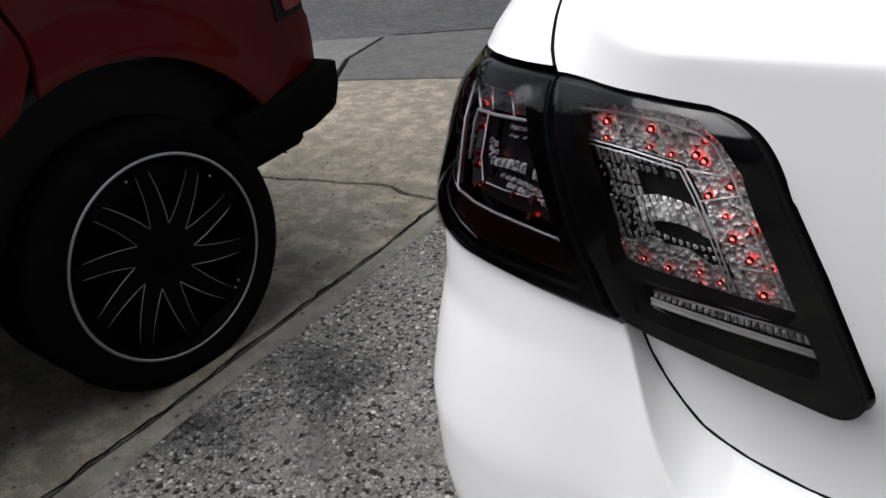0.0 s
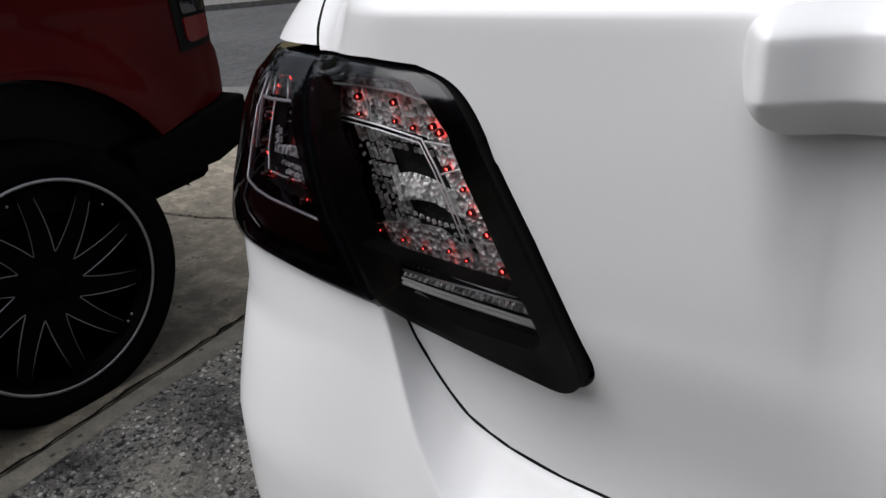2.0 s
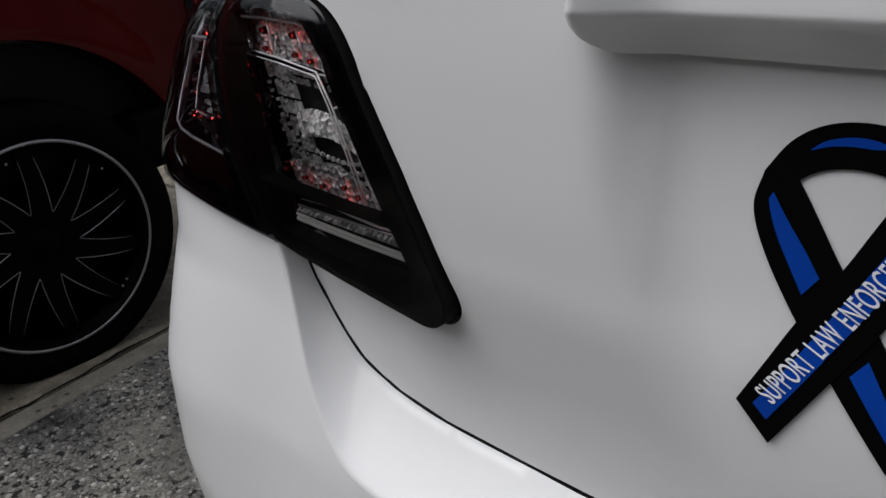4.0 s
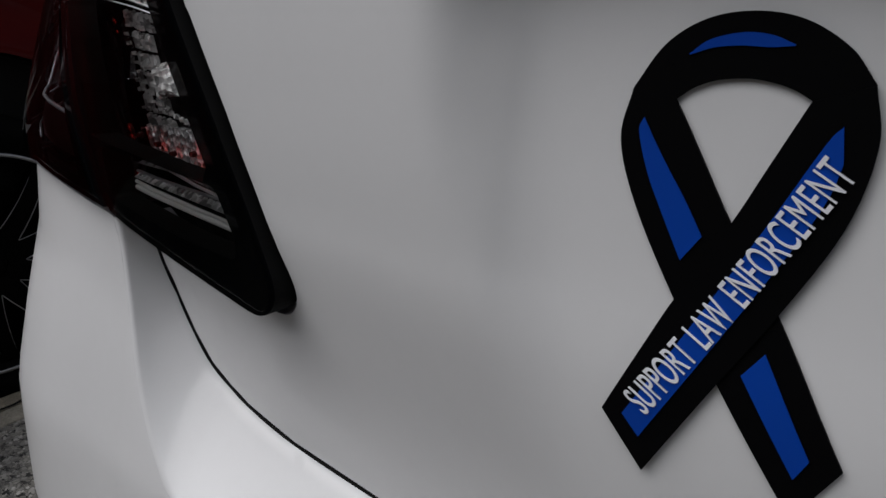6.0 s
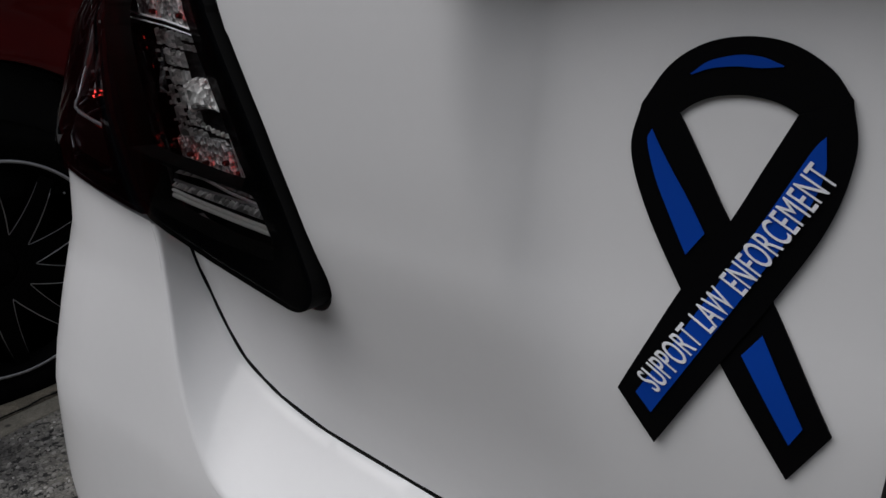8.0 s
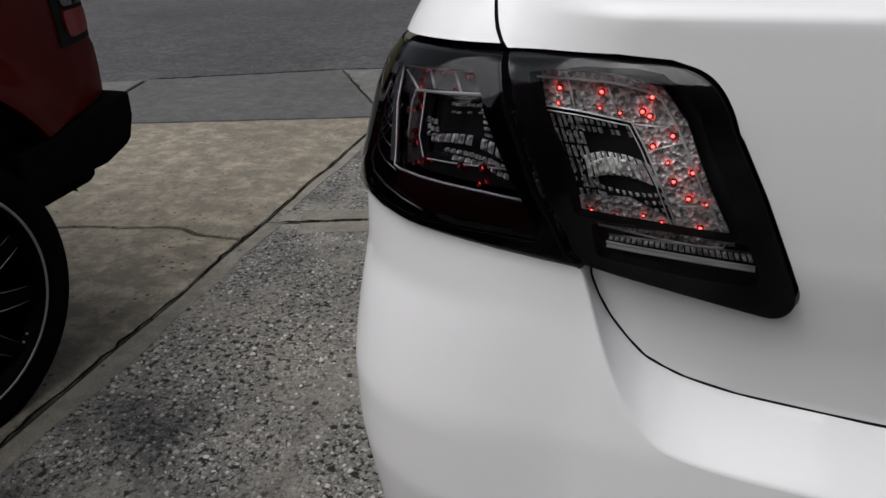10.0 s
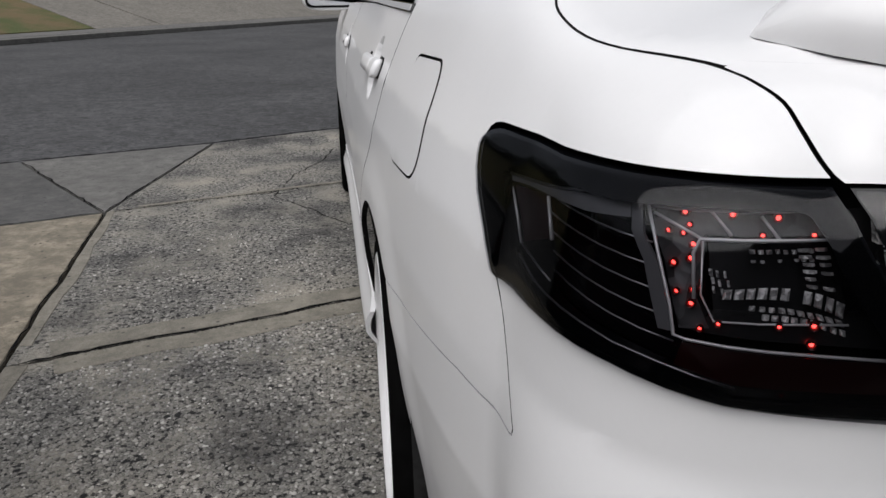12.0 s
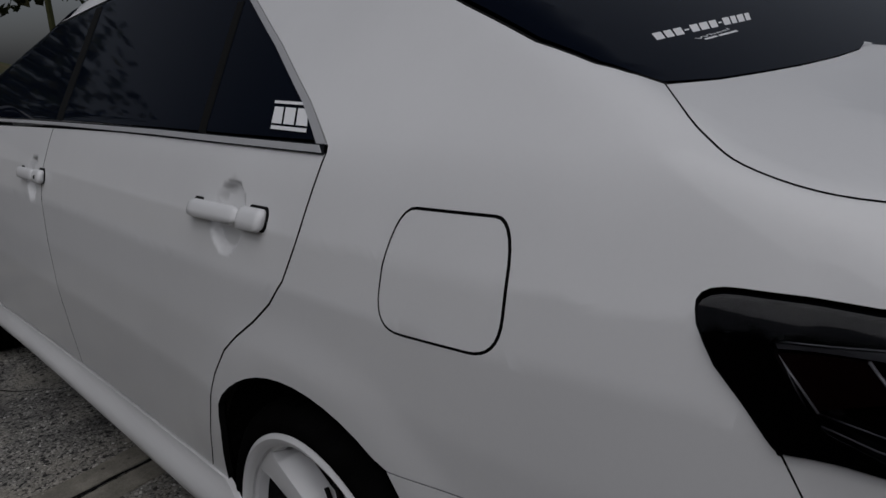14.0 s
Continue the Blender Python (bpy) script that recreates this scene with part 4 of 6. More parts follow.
panel("windscreen", [(-.60, 3.02), (0, 2.98), (.60, 3.02), (.76, 3.70), (.4, 3.84), (0, 3.88), (-.4, 3.84), (-.76, 3.70)], GLASS_DARK, car, upper, da=.06, db=.06, gap=.002, even=False)
panel("bonnet", [(-.80, 3.74), (-.4, 3.86), (0, 3.90), (.4, 3.86), (.80, 3.74), (.88, 4.2), (.78, 4.52), (.5, 4.74), (0, 4.84), (-.5, 4.74), (-.78, 4.52), (-.88, 4.2)], WHITE, car, upper, da=.06, db=.06, gap=.002, even=False)
both_sides("belt_line", [(1.600, 1.0005), (1.612, 1.0062), (2.2, 1.0072), (2.9, 1.0039), (3.7, .9990), (4.03, .9995), (4.03, .9950), (3.7, .9945), (2.9, .9993), (2.2, 1.0018)], DULL_METAL, car,
           lambda a, b, out=0.0: shell(a, b, out + .0062), da=.06, db=.01, thick=.002, gap=0, label="dull grey metal line in the belt strip")
both_sides("window_trim", [(1.603, 1.0065), (1.7, 1.0508), (1.889, 1.1262), (2.108, 1.2052), (2.25, 1.2495), (2.275, 1.2495), (2.132, 1.2052), (1.912, 1.1262), (1.722, 1.0508), (1.628, 1.0068)], DULL_METAL, car,
           lambda a, b, out=0.0: shell(a, b, out - .0005), da=.05, db=.02, thick=.004, gap=0, label="pale trim along the rear side glass")
# black sheet behind the gaps, so that they read as deep shade
both_sides("gap_shade_sheet", [(.2, .76), (.52, .79), (.56, .83), (.5, .93), (.6, .975), (.69, 1.0), (.9, 1.03), (1.05, 1.09), (1.15, 1.13), (1.62, 1.02), (4.0, .98), (4.0, .30), (1.99, .40), (1.99, .44), (1.93, .62), (1.84, .74), (1.63, .77), (1.41, .70),
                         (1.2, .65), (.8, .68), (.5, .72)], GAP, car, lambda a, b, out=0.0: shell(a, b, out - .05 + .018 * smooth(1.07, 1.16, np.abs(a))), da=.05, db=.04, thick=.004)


def on_skin(points, out, sign=1):
    return [Vector(shell(np.array(sign * a), np.array(b), out)) for a, b in points]


def rod(name, points, r, out, mat, parent, sign=1, label=""):
    bm = bmesh.new()
    dense = []
    for p, q in zip(points, points[1:]):
        n = max(1, int(math.hypot(q[0] - p[0], q[1] - p[1]) / .02))
        dense += [(p[0] + (q[0] - p[0]) * k / n, p[1] + (q[1] - p[1]) * k / n) for k in range(n)]
    tube(bm, on_skin(dense + [points[-1]], out, sign), r, 6)
    return part(name, bm, mat, parent, label)


def at_depth(d):
    return lambda a, b, out=0.0: shell(a, b, out + d)


def rolled(d, top):
    """A lamp's outer face, whose upper rim rolls back towards the deck."""
    return lambda a, b, out=0.0: shell(a, b, out + d - .011 * np.clip((b - top + .0085) / .0085, 0, 1.3) ** 2)


def flip(poly, sign):
    return [(sign * a, b) for a, b in poly]


def diode(s, v, parent, sign, out=-.0145, size=.0030):
    """A lit diode at the bottom of its small cup, which hides it from the side."""
    p, n = on_skin([(s, v)], out, sign)[0], on_skin([(s, v)], out + .004, sign)[0]
    turn = (n - p).to_track_quat("Z", "Y").to_matrix().to_4x4()
    bm = bmesh.new()
    lathe(bm, [(-.0006, size * 1.5), (size * 1.7, size * 1.3), (size * 1.75, size * 1.2), (.0, size * .95)], 14, axis="z")
    bm.transform(Matrix.Translation(p) @ turn)
    cup = part("diode", bm, CUP, parent, "red light-emitting diode in a small cup")
    bm = bmesh.new()
    bmesh.ops.create_uvsphere(bm, u_segments=10, v_segments=6, radius=size * .72, matrix=Matrix.Translation(p))
    part("core", bm, LED_CORE, cup, "glowing red core")


def strip_prisms(parent, line_lo, line_hi, count, out, mat, sign):
    """A row of small moulded prisms between two lines on the skin."""
    bm = bmesh.new()
    for k in range(count):
        t0, t1 = (k + .12) / count, (k + .88) / count
        q = []
        for t, edge in ((t0, line_lo), (t1, line_lo), (t1, line_hi), (t0, line_hi)):
            q.append((edge[0][0] + (edge[1][0] - edge[0][0]) * t, edge[0][1] + (edge[1][1] - edge[0][1]) * t))
        base_, top = on_skin(q, out, sign), on_skin([(sum(p[0] for p in q) / 4, sum(p[1] for p in q) / 4)], out + .004, sign)[0]
        vs, t = [bm.verts.new(p) for p in base_], bm.verts.new(top)
        for i in range(4):
            bm.faces.new((vs[i], vs[(i + 1) % 4], t))
    bmesh.ops.recalc_face_normals(bm, faces=bm.faces[:])
    return part("prism_strip", bm, mat, parent, "", False)


def tiles(parent, quad, u0, u1, w0, w1, cols, rows, out, mat, fill=.7, bow=0.0, skew=0.0, skip=0.0, tall=0.0):
    """A block of small moulded facets inside a quadrilateral of the lamp: u runs across, w down; one part."""
    bm = bmesh.new()
    tall = tall or fill

    def spot(u, w, o):
        w = w + bow * math.sin(math.pi * u)
        u = u + skew * w
        a = [(quad[0][k] * (1 - u) + quad[1][k] * u) * (1 - w) + (quad[3][k] * (1 - u) + quad[2][k] * u) * w for k in (0, 1)]
        return Vector(shell(np.array(a[0]), np.array(a[1]), o))

    rnd = random.Random(cols * 31 + rows)
    for i in range(cols):
        for j in range(rows):
            if rnd.random() < skip:
                continue
            du, dw = (u1 - u0) / cols, (w1 - w0) / rows
            f = fill * rnd.uniform(.75, 1.1)
            c = (u0 + du * (i + .5 + skip * rnd.uniform(-.8, .8)), w0 + dw * (j + .5 + skip * rnd.uniform(-.8, .8)))
            lo = [bm.verts.new(spot(c[0] + x * du * f / 2, c[1] + y * dw * tall / 2, out)) for x, y in ((-1, -1), (1, -1), (1, 1), (-1, 1))]
            hi = [bm.verts.new(spot(c[0] + x * du * f / 4, c[1] + y * dw * tall / 3, out + .0025)) for x, y in ((-1, -1), (1, -1), (1, 1), (-1, 1))]
            bm.faces.new(hi)
            for k in range(4):
                bm.faces.new((lo[k], lo[(k + 1) % 4], hi[(k + 1) % 4], hi[k]))
    bmesh.ops.recalc_face_normals(bm, faces=bm.faces[:])
    return part("crystal_block", bm, mat, parent, "", False)


def inside(a, b, out=0.0):
    """The plane of the diodes, deep in the boot lamp: a metres left of the middle, b up."""
    a, b = np.asarray(a, float), np.asarray(b, float)
    return np.stack([-a, .134 + .12 * (a - .5) - out + 0 * b, b], -1)


def wire_line(name, points, r, out, mat, parent, label=""):
    bm = bmesh.new()
    tube(bm, [Vector(inside(a, b, out)) for a, b in points], r, 6)
    return part(name, bm, mat, parent, label)


def facets(parent, quad, u0, u1, w0, w1, cols, rows, out, mat, wide, tall, bow=0.0, fan=0.0, loose=0.0, seed=1):
    """Moulded prisms in a block of the reflector: u across, w down; bow curves the rows, fan spreads the columns downwards."""
    rnd = random.Random(seed)
    bm = bmesh.new()

    def spot(u, w, o):
        w = w + bow * (1 - (2 * (u - u0) / (u1 - u0) - 1) ** 2)
        u = u + fan * (u - (u0 + u1) / 2) * (w - w0)
        a = [(quad[0][k] * (1 - u) + quad[1][k] * u) * (1 - w) + (quad[3][k] * (1 - u) + quad[2][k] * u) * w for k in (0, 1)]
        return Vector(inside(a[0], a[1], o))

    du, dw = (u1 - u0) / cols, (w1 - w0) / rows
    for i in range(cols):
        for j in range(rows):
            if rnd.random() < loose * .5:
                continue
            x, y = u0 + du * (i + .5 + loose * rnd.uniform(-.3, .3)), w0 + dw * (j + .5)
            hx, hy = du * wide / 2 * rnd.uniform(1 - loose, 1), dw * tall / 2 * rnd.uniform(1 - loose, 1)
            low = [bm.verts.new(spot(x + p * hx, y + q * hy, out)) for p, q in ((-1, -1), (1, -1), (1, 1), (-1, 1))]
            tilt = rnd.uniform(-.4, .4)
            top = [bm.verts.new(spot(x + tilt * hx, y + q * hy * .8, out + .003)) for q in (-1, 1)]
            for f in ((low[0], low[1], top[0]), (low[1], low[2], top[1], top[0]), (low[2], low[3], top[1]), (low[3], low[0], top[0], top[1])):
                bm.faces.new(f)
    bmesh.ops.recalc_face_normals(bm, faces=bm.faces[:])
    return part("crystal_block", bm, mat, parent, "", False)


def set_diode(a, b, parent, size):
    """A lit diode at the bottom of its small cup, which hides it from the side."""
    p = Vector(inside(a, b, .002))
    turn = (Vector(inside(a, b, .01)) - p).to_track_quat("Z", "Y").to_matrix().to_4x4()
    bm = bmesh.new()
    lathe(bm, [(-.0006, size * 1.5), (size * 1.9, size * 1.25), (size * 1.95, size * 1.15), (.0, size * .95)], 14, axis="z")
    bm.transform(Matrix.Translation(p) @ turn)
    cup = part("diode", bm, CUP, parent, "red light-emitting diode in a small cup")
    bm = bmesh.new()
    bmesh.ops.create_uvsphere(bm, u_segments=10, v_segments=6, radius=size * .75, matrix=Matrix.Translation(p))
    part("core", bm, LED_CORE, cup, "glowing red core")


def boot_lamp(sign):
    lamp = thing("boot_lamp", "", "")
    lamp.parent = car
    lamp["label"] = "smoked lamp on the boot lid with lit red diodes"
    upper_w = [(.6090, .9600), (.5650, .9633), (.5325, .9640), (.5150, .9630), (.5020, .9596), (.4900, .9535), (.4755, .9240), (.4570, .8840), (.4600, .8790), (.4900, .8800), (.5225, .8823), (.5640, .8835), (.5700, .9079), (.5825, .9304), (.6000, .9535)]
    lower_w = rounded([(.5520, .8758, .003), (.5050, .8765, .003), (.4520, .8735, .003), (.4420, .8530, .003), (.4425, .8460, .003), (.4875, .8475, .003), (.5470, .8535, .003)], 4)
    panel("bezel", flip(LAMP_IN, sign), GLOSS_BLACK, lamp, rolled(.0048, .967), holes=[flip(upper_w, sign), flip(lower_w, sign)], gap=.002, thick=.014, da=.015, db=.015, fine=FINE, label="gloss black lamp surround", lining=GAP)
    panel("lens", flip(LAMP_IN, sign), LENS, lamp, rolled(.007, .967), gap=.003, thick=0, da=.015, db=.015, fine=FINE, label="clear outer lens")
    if sign < 0:
        panel("housing", flip(LAMP_IN, sign), PRISM_DARK, lamp, at_depth(-.032), gap=.004, thick=.0, da=.03, db=.03)
        return lamp
    panel("housing", [(.40, .815), (.625, .825), (.635, .972), (.49, .975), (.43, .88)], PRISM_DARK, lamp, lambda a, b, out=0.0: inside(a, b, out - .012), gap=0, thick=.0, da=.05, db=.05, even=False, label="dark lamp housing")
    panel("diode_channel", [(0.6164, 0.9771), (0.5487, 0.9751), (0.5163, 0.9689), (0.4980, 0.9462), (0.4791, 0.9027), (0.4558, 0.8590), (0.4787, 0.8557), (0.4922, 0.8612), (0.4973, 0.8697), (0.5252, 0.9273), (0.5351, 0.9438), (0.6107, 0.9520)], PRISM, lamp, lambda a, b, out=0.0: inside(a, b, out + .0), gap=0, thick=.006, da=.01, db=.01, even=False, label="bright faceted reflector channel")
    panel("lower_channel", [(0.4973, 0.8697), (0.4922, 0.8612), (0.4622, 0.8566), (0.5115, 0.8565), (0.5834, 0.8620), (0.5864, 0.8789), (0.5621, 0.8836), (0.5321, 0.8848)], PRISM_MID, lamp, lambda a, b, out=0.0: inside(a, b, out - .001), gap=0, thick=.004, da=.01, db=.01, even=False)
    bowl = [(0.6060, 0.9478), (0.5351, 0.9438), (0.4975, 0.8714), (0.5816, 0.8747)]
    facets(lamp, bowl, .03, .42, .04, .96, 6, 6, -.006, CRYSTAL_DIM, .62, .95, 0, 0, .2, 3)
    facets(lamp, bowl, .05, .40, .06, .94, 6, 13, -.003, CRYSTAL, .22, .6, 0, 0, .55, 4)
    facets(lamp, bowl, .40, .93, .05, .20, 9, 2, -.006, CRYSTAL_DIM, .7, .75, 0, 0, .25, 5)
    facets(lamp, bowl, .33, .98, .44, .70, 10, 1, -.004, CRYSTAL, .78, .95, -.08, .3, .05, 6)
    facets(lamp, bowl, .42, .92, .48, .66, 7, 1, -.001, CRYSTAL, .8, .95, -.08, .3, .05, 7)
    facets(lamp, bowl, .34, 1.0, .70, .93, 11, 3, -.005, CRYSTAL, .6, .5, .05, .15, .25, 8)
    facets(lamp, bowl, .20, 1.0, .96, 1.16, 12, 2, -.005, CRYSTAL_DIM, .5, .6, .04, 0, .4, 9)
    wire_line("divider", [(0.6114, 0.9529), (0.5703, 0.9493), (0.5352, 0.9444), (0.5246, 0.9274), (0.5115, 0.9013), (0.4973, 0.8697)], .0007, .006, SILVER, lamp, "bright chrome divider line")
    wire_line("divider", [(0.6104, 0.9497), (0.5702, 0.9461), (0.5368, 0.9417), (0.5272, 0.9256), (0.5138, 0.8988), (0.4995, 0.8677)], .0005, .006, SILVER, lamp)
    wire_line("frame_line", [(0.5789, 0.8662), (0.5443, 0.8641), (0.5118, 0.8602), (0.4847, 0.8587), (0.4647, 0.8600), (0.4620, 0.8643), (0.4831, 0.9016), (0.5032, 0.9432), (0.5158, 0.9619), (0.5246, 0.9668), (0.5486, 0.9716), (0.5806, 0.9729), (0.6121, 0.9728)], .0009, .008, SILVER, lamp)
    for ends in ([(0.5823, 0.9727), (0.5763, 0.9508)], [(0.5531, 0.9681), (0.5455, 0.9487)], [(0.5336, 0.9429), (0.5065, 0.9425)], [(0.4958, 0.8862), (0.4785, 0.8881)], [(0.5232, 0.9239), (0.4983, 0.9329)]):
        wire_line("divider", ends, .0007, .005, SILVER, lamp)
    for k, (a, b) in enumerate([(0.5884, 0.9645), (0.5891, 0.9533), (0.5579, 0.9635), (0.5586, 0.9518), (0.5226, 0.9622), (0.5440, 0.9493), (0.5284, 0.9516), (0.5232, 0.9487), (0.5063, 0.9361), (0.5192, 0.9273), (0.5080, 0.9165), (0.5026, 0.9030), (0.4903, 0.9109), (0.4913, 0.8913), (0.4786, 0.8887), (0.4810, 0.8704), (0.5798, 0.8759), (0.5601, 0.8734), (0.5429, 0.8709), (0.5214, 0.8742), (0.5209, 0.8657), (0.5079, 0.8708)]):
        set_diode(a, b, lamp, .0017 if k in (0, 2, 4, 6, 7, 8, 9, 11, 12, 13, 15) else .0012)
    strip_prisms(lamp, [(.5450, .8602), (.4437, .8562)], [(.5440, .8640), (.4462, .8622)], 24, -.010, CRYSTAL, 1)
    strip_prisms(lamp, [(.5400, .8690), (.4500, .8712)], [(.5400, .8712), (.4505, .8738)], 22, -.011, CRYSTAL_DIM, 1)
    rod("light_bar", [(.5450, .8560), (.4428, .8512)], .0015, -.008, LIGHT_BAR, lamp, label="pale clear light bar")
    rod("light_bar", [(.5455, .8590), (.4430, .8537)], .0010, -.008, LIGHT_BAR, lamp)
    rod("strip_line", [(.5440, .8648), (.4470, .8640)], .0008, -.009, POLISHED, lamp)
    rod("strip_line", [(.5480, .8735), (.4530, .8762)], .0008, -.009, POLISHED, lamp)
    return lamp


def corner_lamp(sign):
    lamp = thing("tail_lamp", "", "")
    lamp.parent = car
    lamp["label"] = "smoked wrap-round tail lamp with lit red diodes"
    window = to_v(rounded([(.9450, .9520, .012), (.9175, .9585), (.8400, .9620), (.7850, .9630), (.7175, .9690), (.6640, .9700, .004), (.6500, .9530), (.6050, .8830), (.5900, .8560, .004), (.6916, .8575), (.7600, .8680), (.8300, .8720, .01), (.8980, .8860, .01)], 4))
    panel("bezel", flip(LAMP_OUT, sign), GLOSS_BLACK, lamp, rolled(.0048, .9643), holes=[flip(window, sign)], gap=.002, thick=.03, da=.02, db=.02, fine=FINE, label="gloss black lamp surround")
    panel("lens", flip(LAMP_OUT, sign), SMOKE, lamp, rolled(.007, .9643), gap=.003, thick=0, da=.02, db=.02, fine=FINE, label="smoked outer lens")
    panel("housing", flip(LAMP_OUT, sign), GLOSS_BLACK, lamp, at_depth(-.032), gap=.004, thick=.0, da=.03, db=.03)
    if sign < 0:
        return lamp
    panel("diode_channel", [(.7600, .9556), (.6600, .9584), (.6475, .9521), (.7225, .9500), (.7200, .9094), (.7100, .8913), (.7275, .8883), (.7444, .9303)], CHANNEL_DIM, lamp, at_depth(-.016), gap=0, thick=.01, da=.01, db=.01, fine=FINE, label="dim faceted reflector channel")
    panel("lower_channel", [(.7100, .9000), (.6127, .9050), (.6050, .8835), (.7275, .8880)], PRISM_DARK, lamp, at_depth(-.018), gap=0, thick=.01, da=.01, db=.01)
    bowl = [(.7225, .9470), (.6475, .9521), (.6300, .9048), (.7100, .8958)]
    panel("reflector", bowl, PRISM_DARK, lamp, at_depth(-.028), gap=0, thick=.0, da=.008, db=.008, label="dark reflector bowl")
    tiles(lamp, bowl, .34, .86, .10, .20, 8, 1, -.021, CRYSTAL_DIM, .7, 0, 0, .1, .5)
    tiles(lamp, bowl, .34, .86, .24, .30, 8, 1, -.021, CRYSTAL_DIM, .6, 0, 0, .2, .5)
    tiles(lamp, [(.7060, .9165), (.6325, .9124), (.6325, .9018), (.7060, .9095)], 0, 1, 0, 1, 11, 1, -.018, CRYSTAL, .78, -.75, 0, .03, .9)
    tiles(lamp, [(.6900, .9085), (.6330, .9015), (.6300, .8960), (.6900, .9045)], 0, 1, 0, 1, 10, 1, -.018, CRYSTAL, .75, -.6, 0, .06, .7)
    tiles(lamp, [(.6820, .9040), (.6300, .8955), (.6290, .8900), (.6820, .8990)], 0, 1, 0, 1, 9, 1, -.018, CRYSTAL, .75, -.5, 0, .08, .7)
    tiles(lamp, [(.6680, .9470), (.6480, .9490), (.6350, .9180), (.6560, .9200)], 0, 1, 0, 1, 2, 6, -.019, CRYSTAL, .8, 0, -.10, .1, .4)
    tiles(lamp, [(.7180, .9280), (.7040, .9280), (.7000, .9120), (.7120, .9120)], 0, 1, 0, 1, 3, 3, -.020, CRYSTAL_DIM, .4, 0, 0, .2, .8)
    rod("bowl_edge", [(.7225, .9480), (.7180, .9124), (.7080, .8965), (.6300, .9000)], .0008, -.015, SILVER, lamp)
    rod("frame_line", [(.7600, .9556), (.6600, .9584), (.6475, .9521), (.7225, .9500), (.7250, .9410), (.7200, .9124)], .0014, -.006, SILVER, lamp, label="chrome line round the reflector")
    rod("frame_line", [(.7600, .9556), (.7450, .9365), (.7325, .9064), (.7275, .8883), (.7200, .8868), (.6050, .8823)], .0012, -.004, SILVER, lamp)
    for (a, b), (c, d) in (((.7200, .9563), (.7050, .9514)), ((.6900, .9563), (.6775, .9514)), ((.7560, .9540), (.7225, .9500))):
        rod("divider", [(a, b), (c, d)], .0011, -.008, SILVER, lamp)
    panel("frame_and_sheen_band", [(0.7660, 0.9568), (0.7740, 0.9560), (0.7540, 0.9303), (0.7370, 0.8897), (0.7275, 0.8897), (0.7444, 0.9303)], BAND_GREY, lamp, at_depth(-.005), gap=0, thick=.003, da=.01, db=.01, fine=FINE, label="grey plastic frame strip")
    # Upper strip: the sheen along the lens's top edge, put into grey.
    panel("frame_and_sheen_band", [(0.7740, 0.9560), (0.8500, 0.9520), (0.9400, 0.9470), (0.9380, 0.9425), (0.8500, 0.9478), (0.7700, 0.9520)], BAND_GREY, lamp, at_depth(-.0035), gap=0, thick=.003, da=.01, db=.005, fine=FINE)
    panel("red_reflector", [(.7225, .8838), (.6050, .8793), (.5925, .8575), (.6916, .8604), (.7250, .8687)], DEEP_RED, lamp, at_depth(-.006), gap=0, thick=.004, da=.02, db=.02, label="deep red reflector under the smoked lens")
    panel("side_marker", [(0.9380, 0.9375), (0.8690, 0.9435), (0.8470, 0.9170), (0.9015, 0.8960)], DEEP_RED, lamp, at_depth(-.008), gap=0, thick=.004, da=.02, db=.02, label="dark red side marker")
    rod("frame_line", [(0.9399, 0.9390), (0.9022, 0.8950)], .0012, -.005, SILVER, lamp)
    rod("frame_line", [(0.8690, 0.9445), (0.8464, 0.9165)], .0016, -.005, SILVER, lamp)
    rod("frame_line", [(0.9022, 0.8950), (0.8350, 0.8880)], .0008, -.005, POLISHED, lamp)
    for k in range(5):
        rod("fin", [(.8680 - .009 * k, .9470 - .0125 * k), (.7510 - .006 * k, .9425 - .0148 * k)], .0007, -.006, POLISHED, lamp)
    rod("frame_line", [(0.9150, 0.8890), (0.8600, 0.8790), (0.7900, 0.8750), (0.7350, 0.8690), (0.6897, 0.8591)], .0009, -.004, POLISHED, lamp)
    rod("frame_line", [(0.9450, 0.9480), (0.8500, 0.9525), (0.7700, 0.9585)], .0012, -.003, POLISHED, lamp)
    for s, v in [(.7375, .9549), (.7075, .9556), (.6800, .9556), (.7450, .9500), (.7350, .9500), (.7325, .9521), (.7275, .9440), (.7375, .9304), (.7275, .9349), (.7325, .9124), (.7225, .9154), (.7225, .9064), (.7150, .8913), (.7050, .8958), (.6700, .8973), (.6500, .8988), (.6500, .8868), (.6875, .9514), (.6575, .9521)]:
        diode(s, v, lamp, 1, size=.0017 if (s * 1000) % 3 < 1.3 else .0022)
    return lamp


BAND_GREY = material("grey_lamp_frame_and_sheen", (.11, .112, .118), .3, 0, 0, .5)
# Dim copy of the prism film; its lesser brightness is in the colour.
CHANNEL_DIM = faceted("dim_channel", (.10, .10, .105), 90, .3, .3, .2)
for sg in (1, -1):
    boot_lamp(sg)
    corner_lamp(sg)


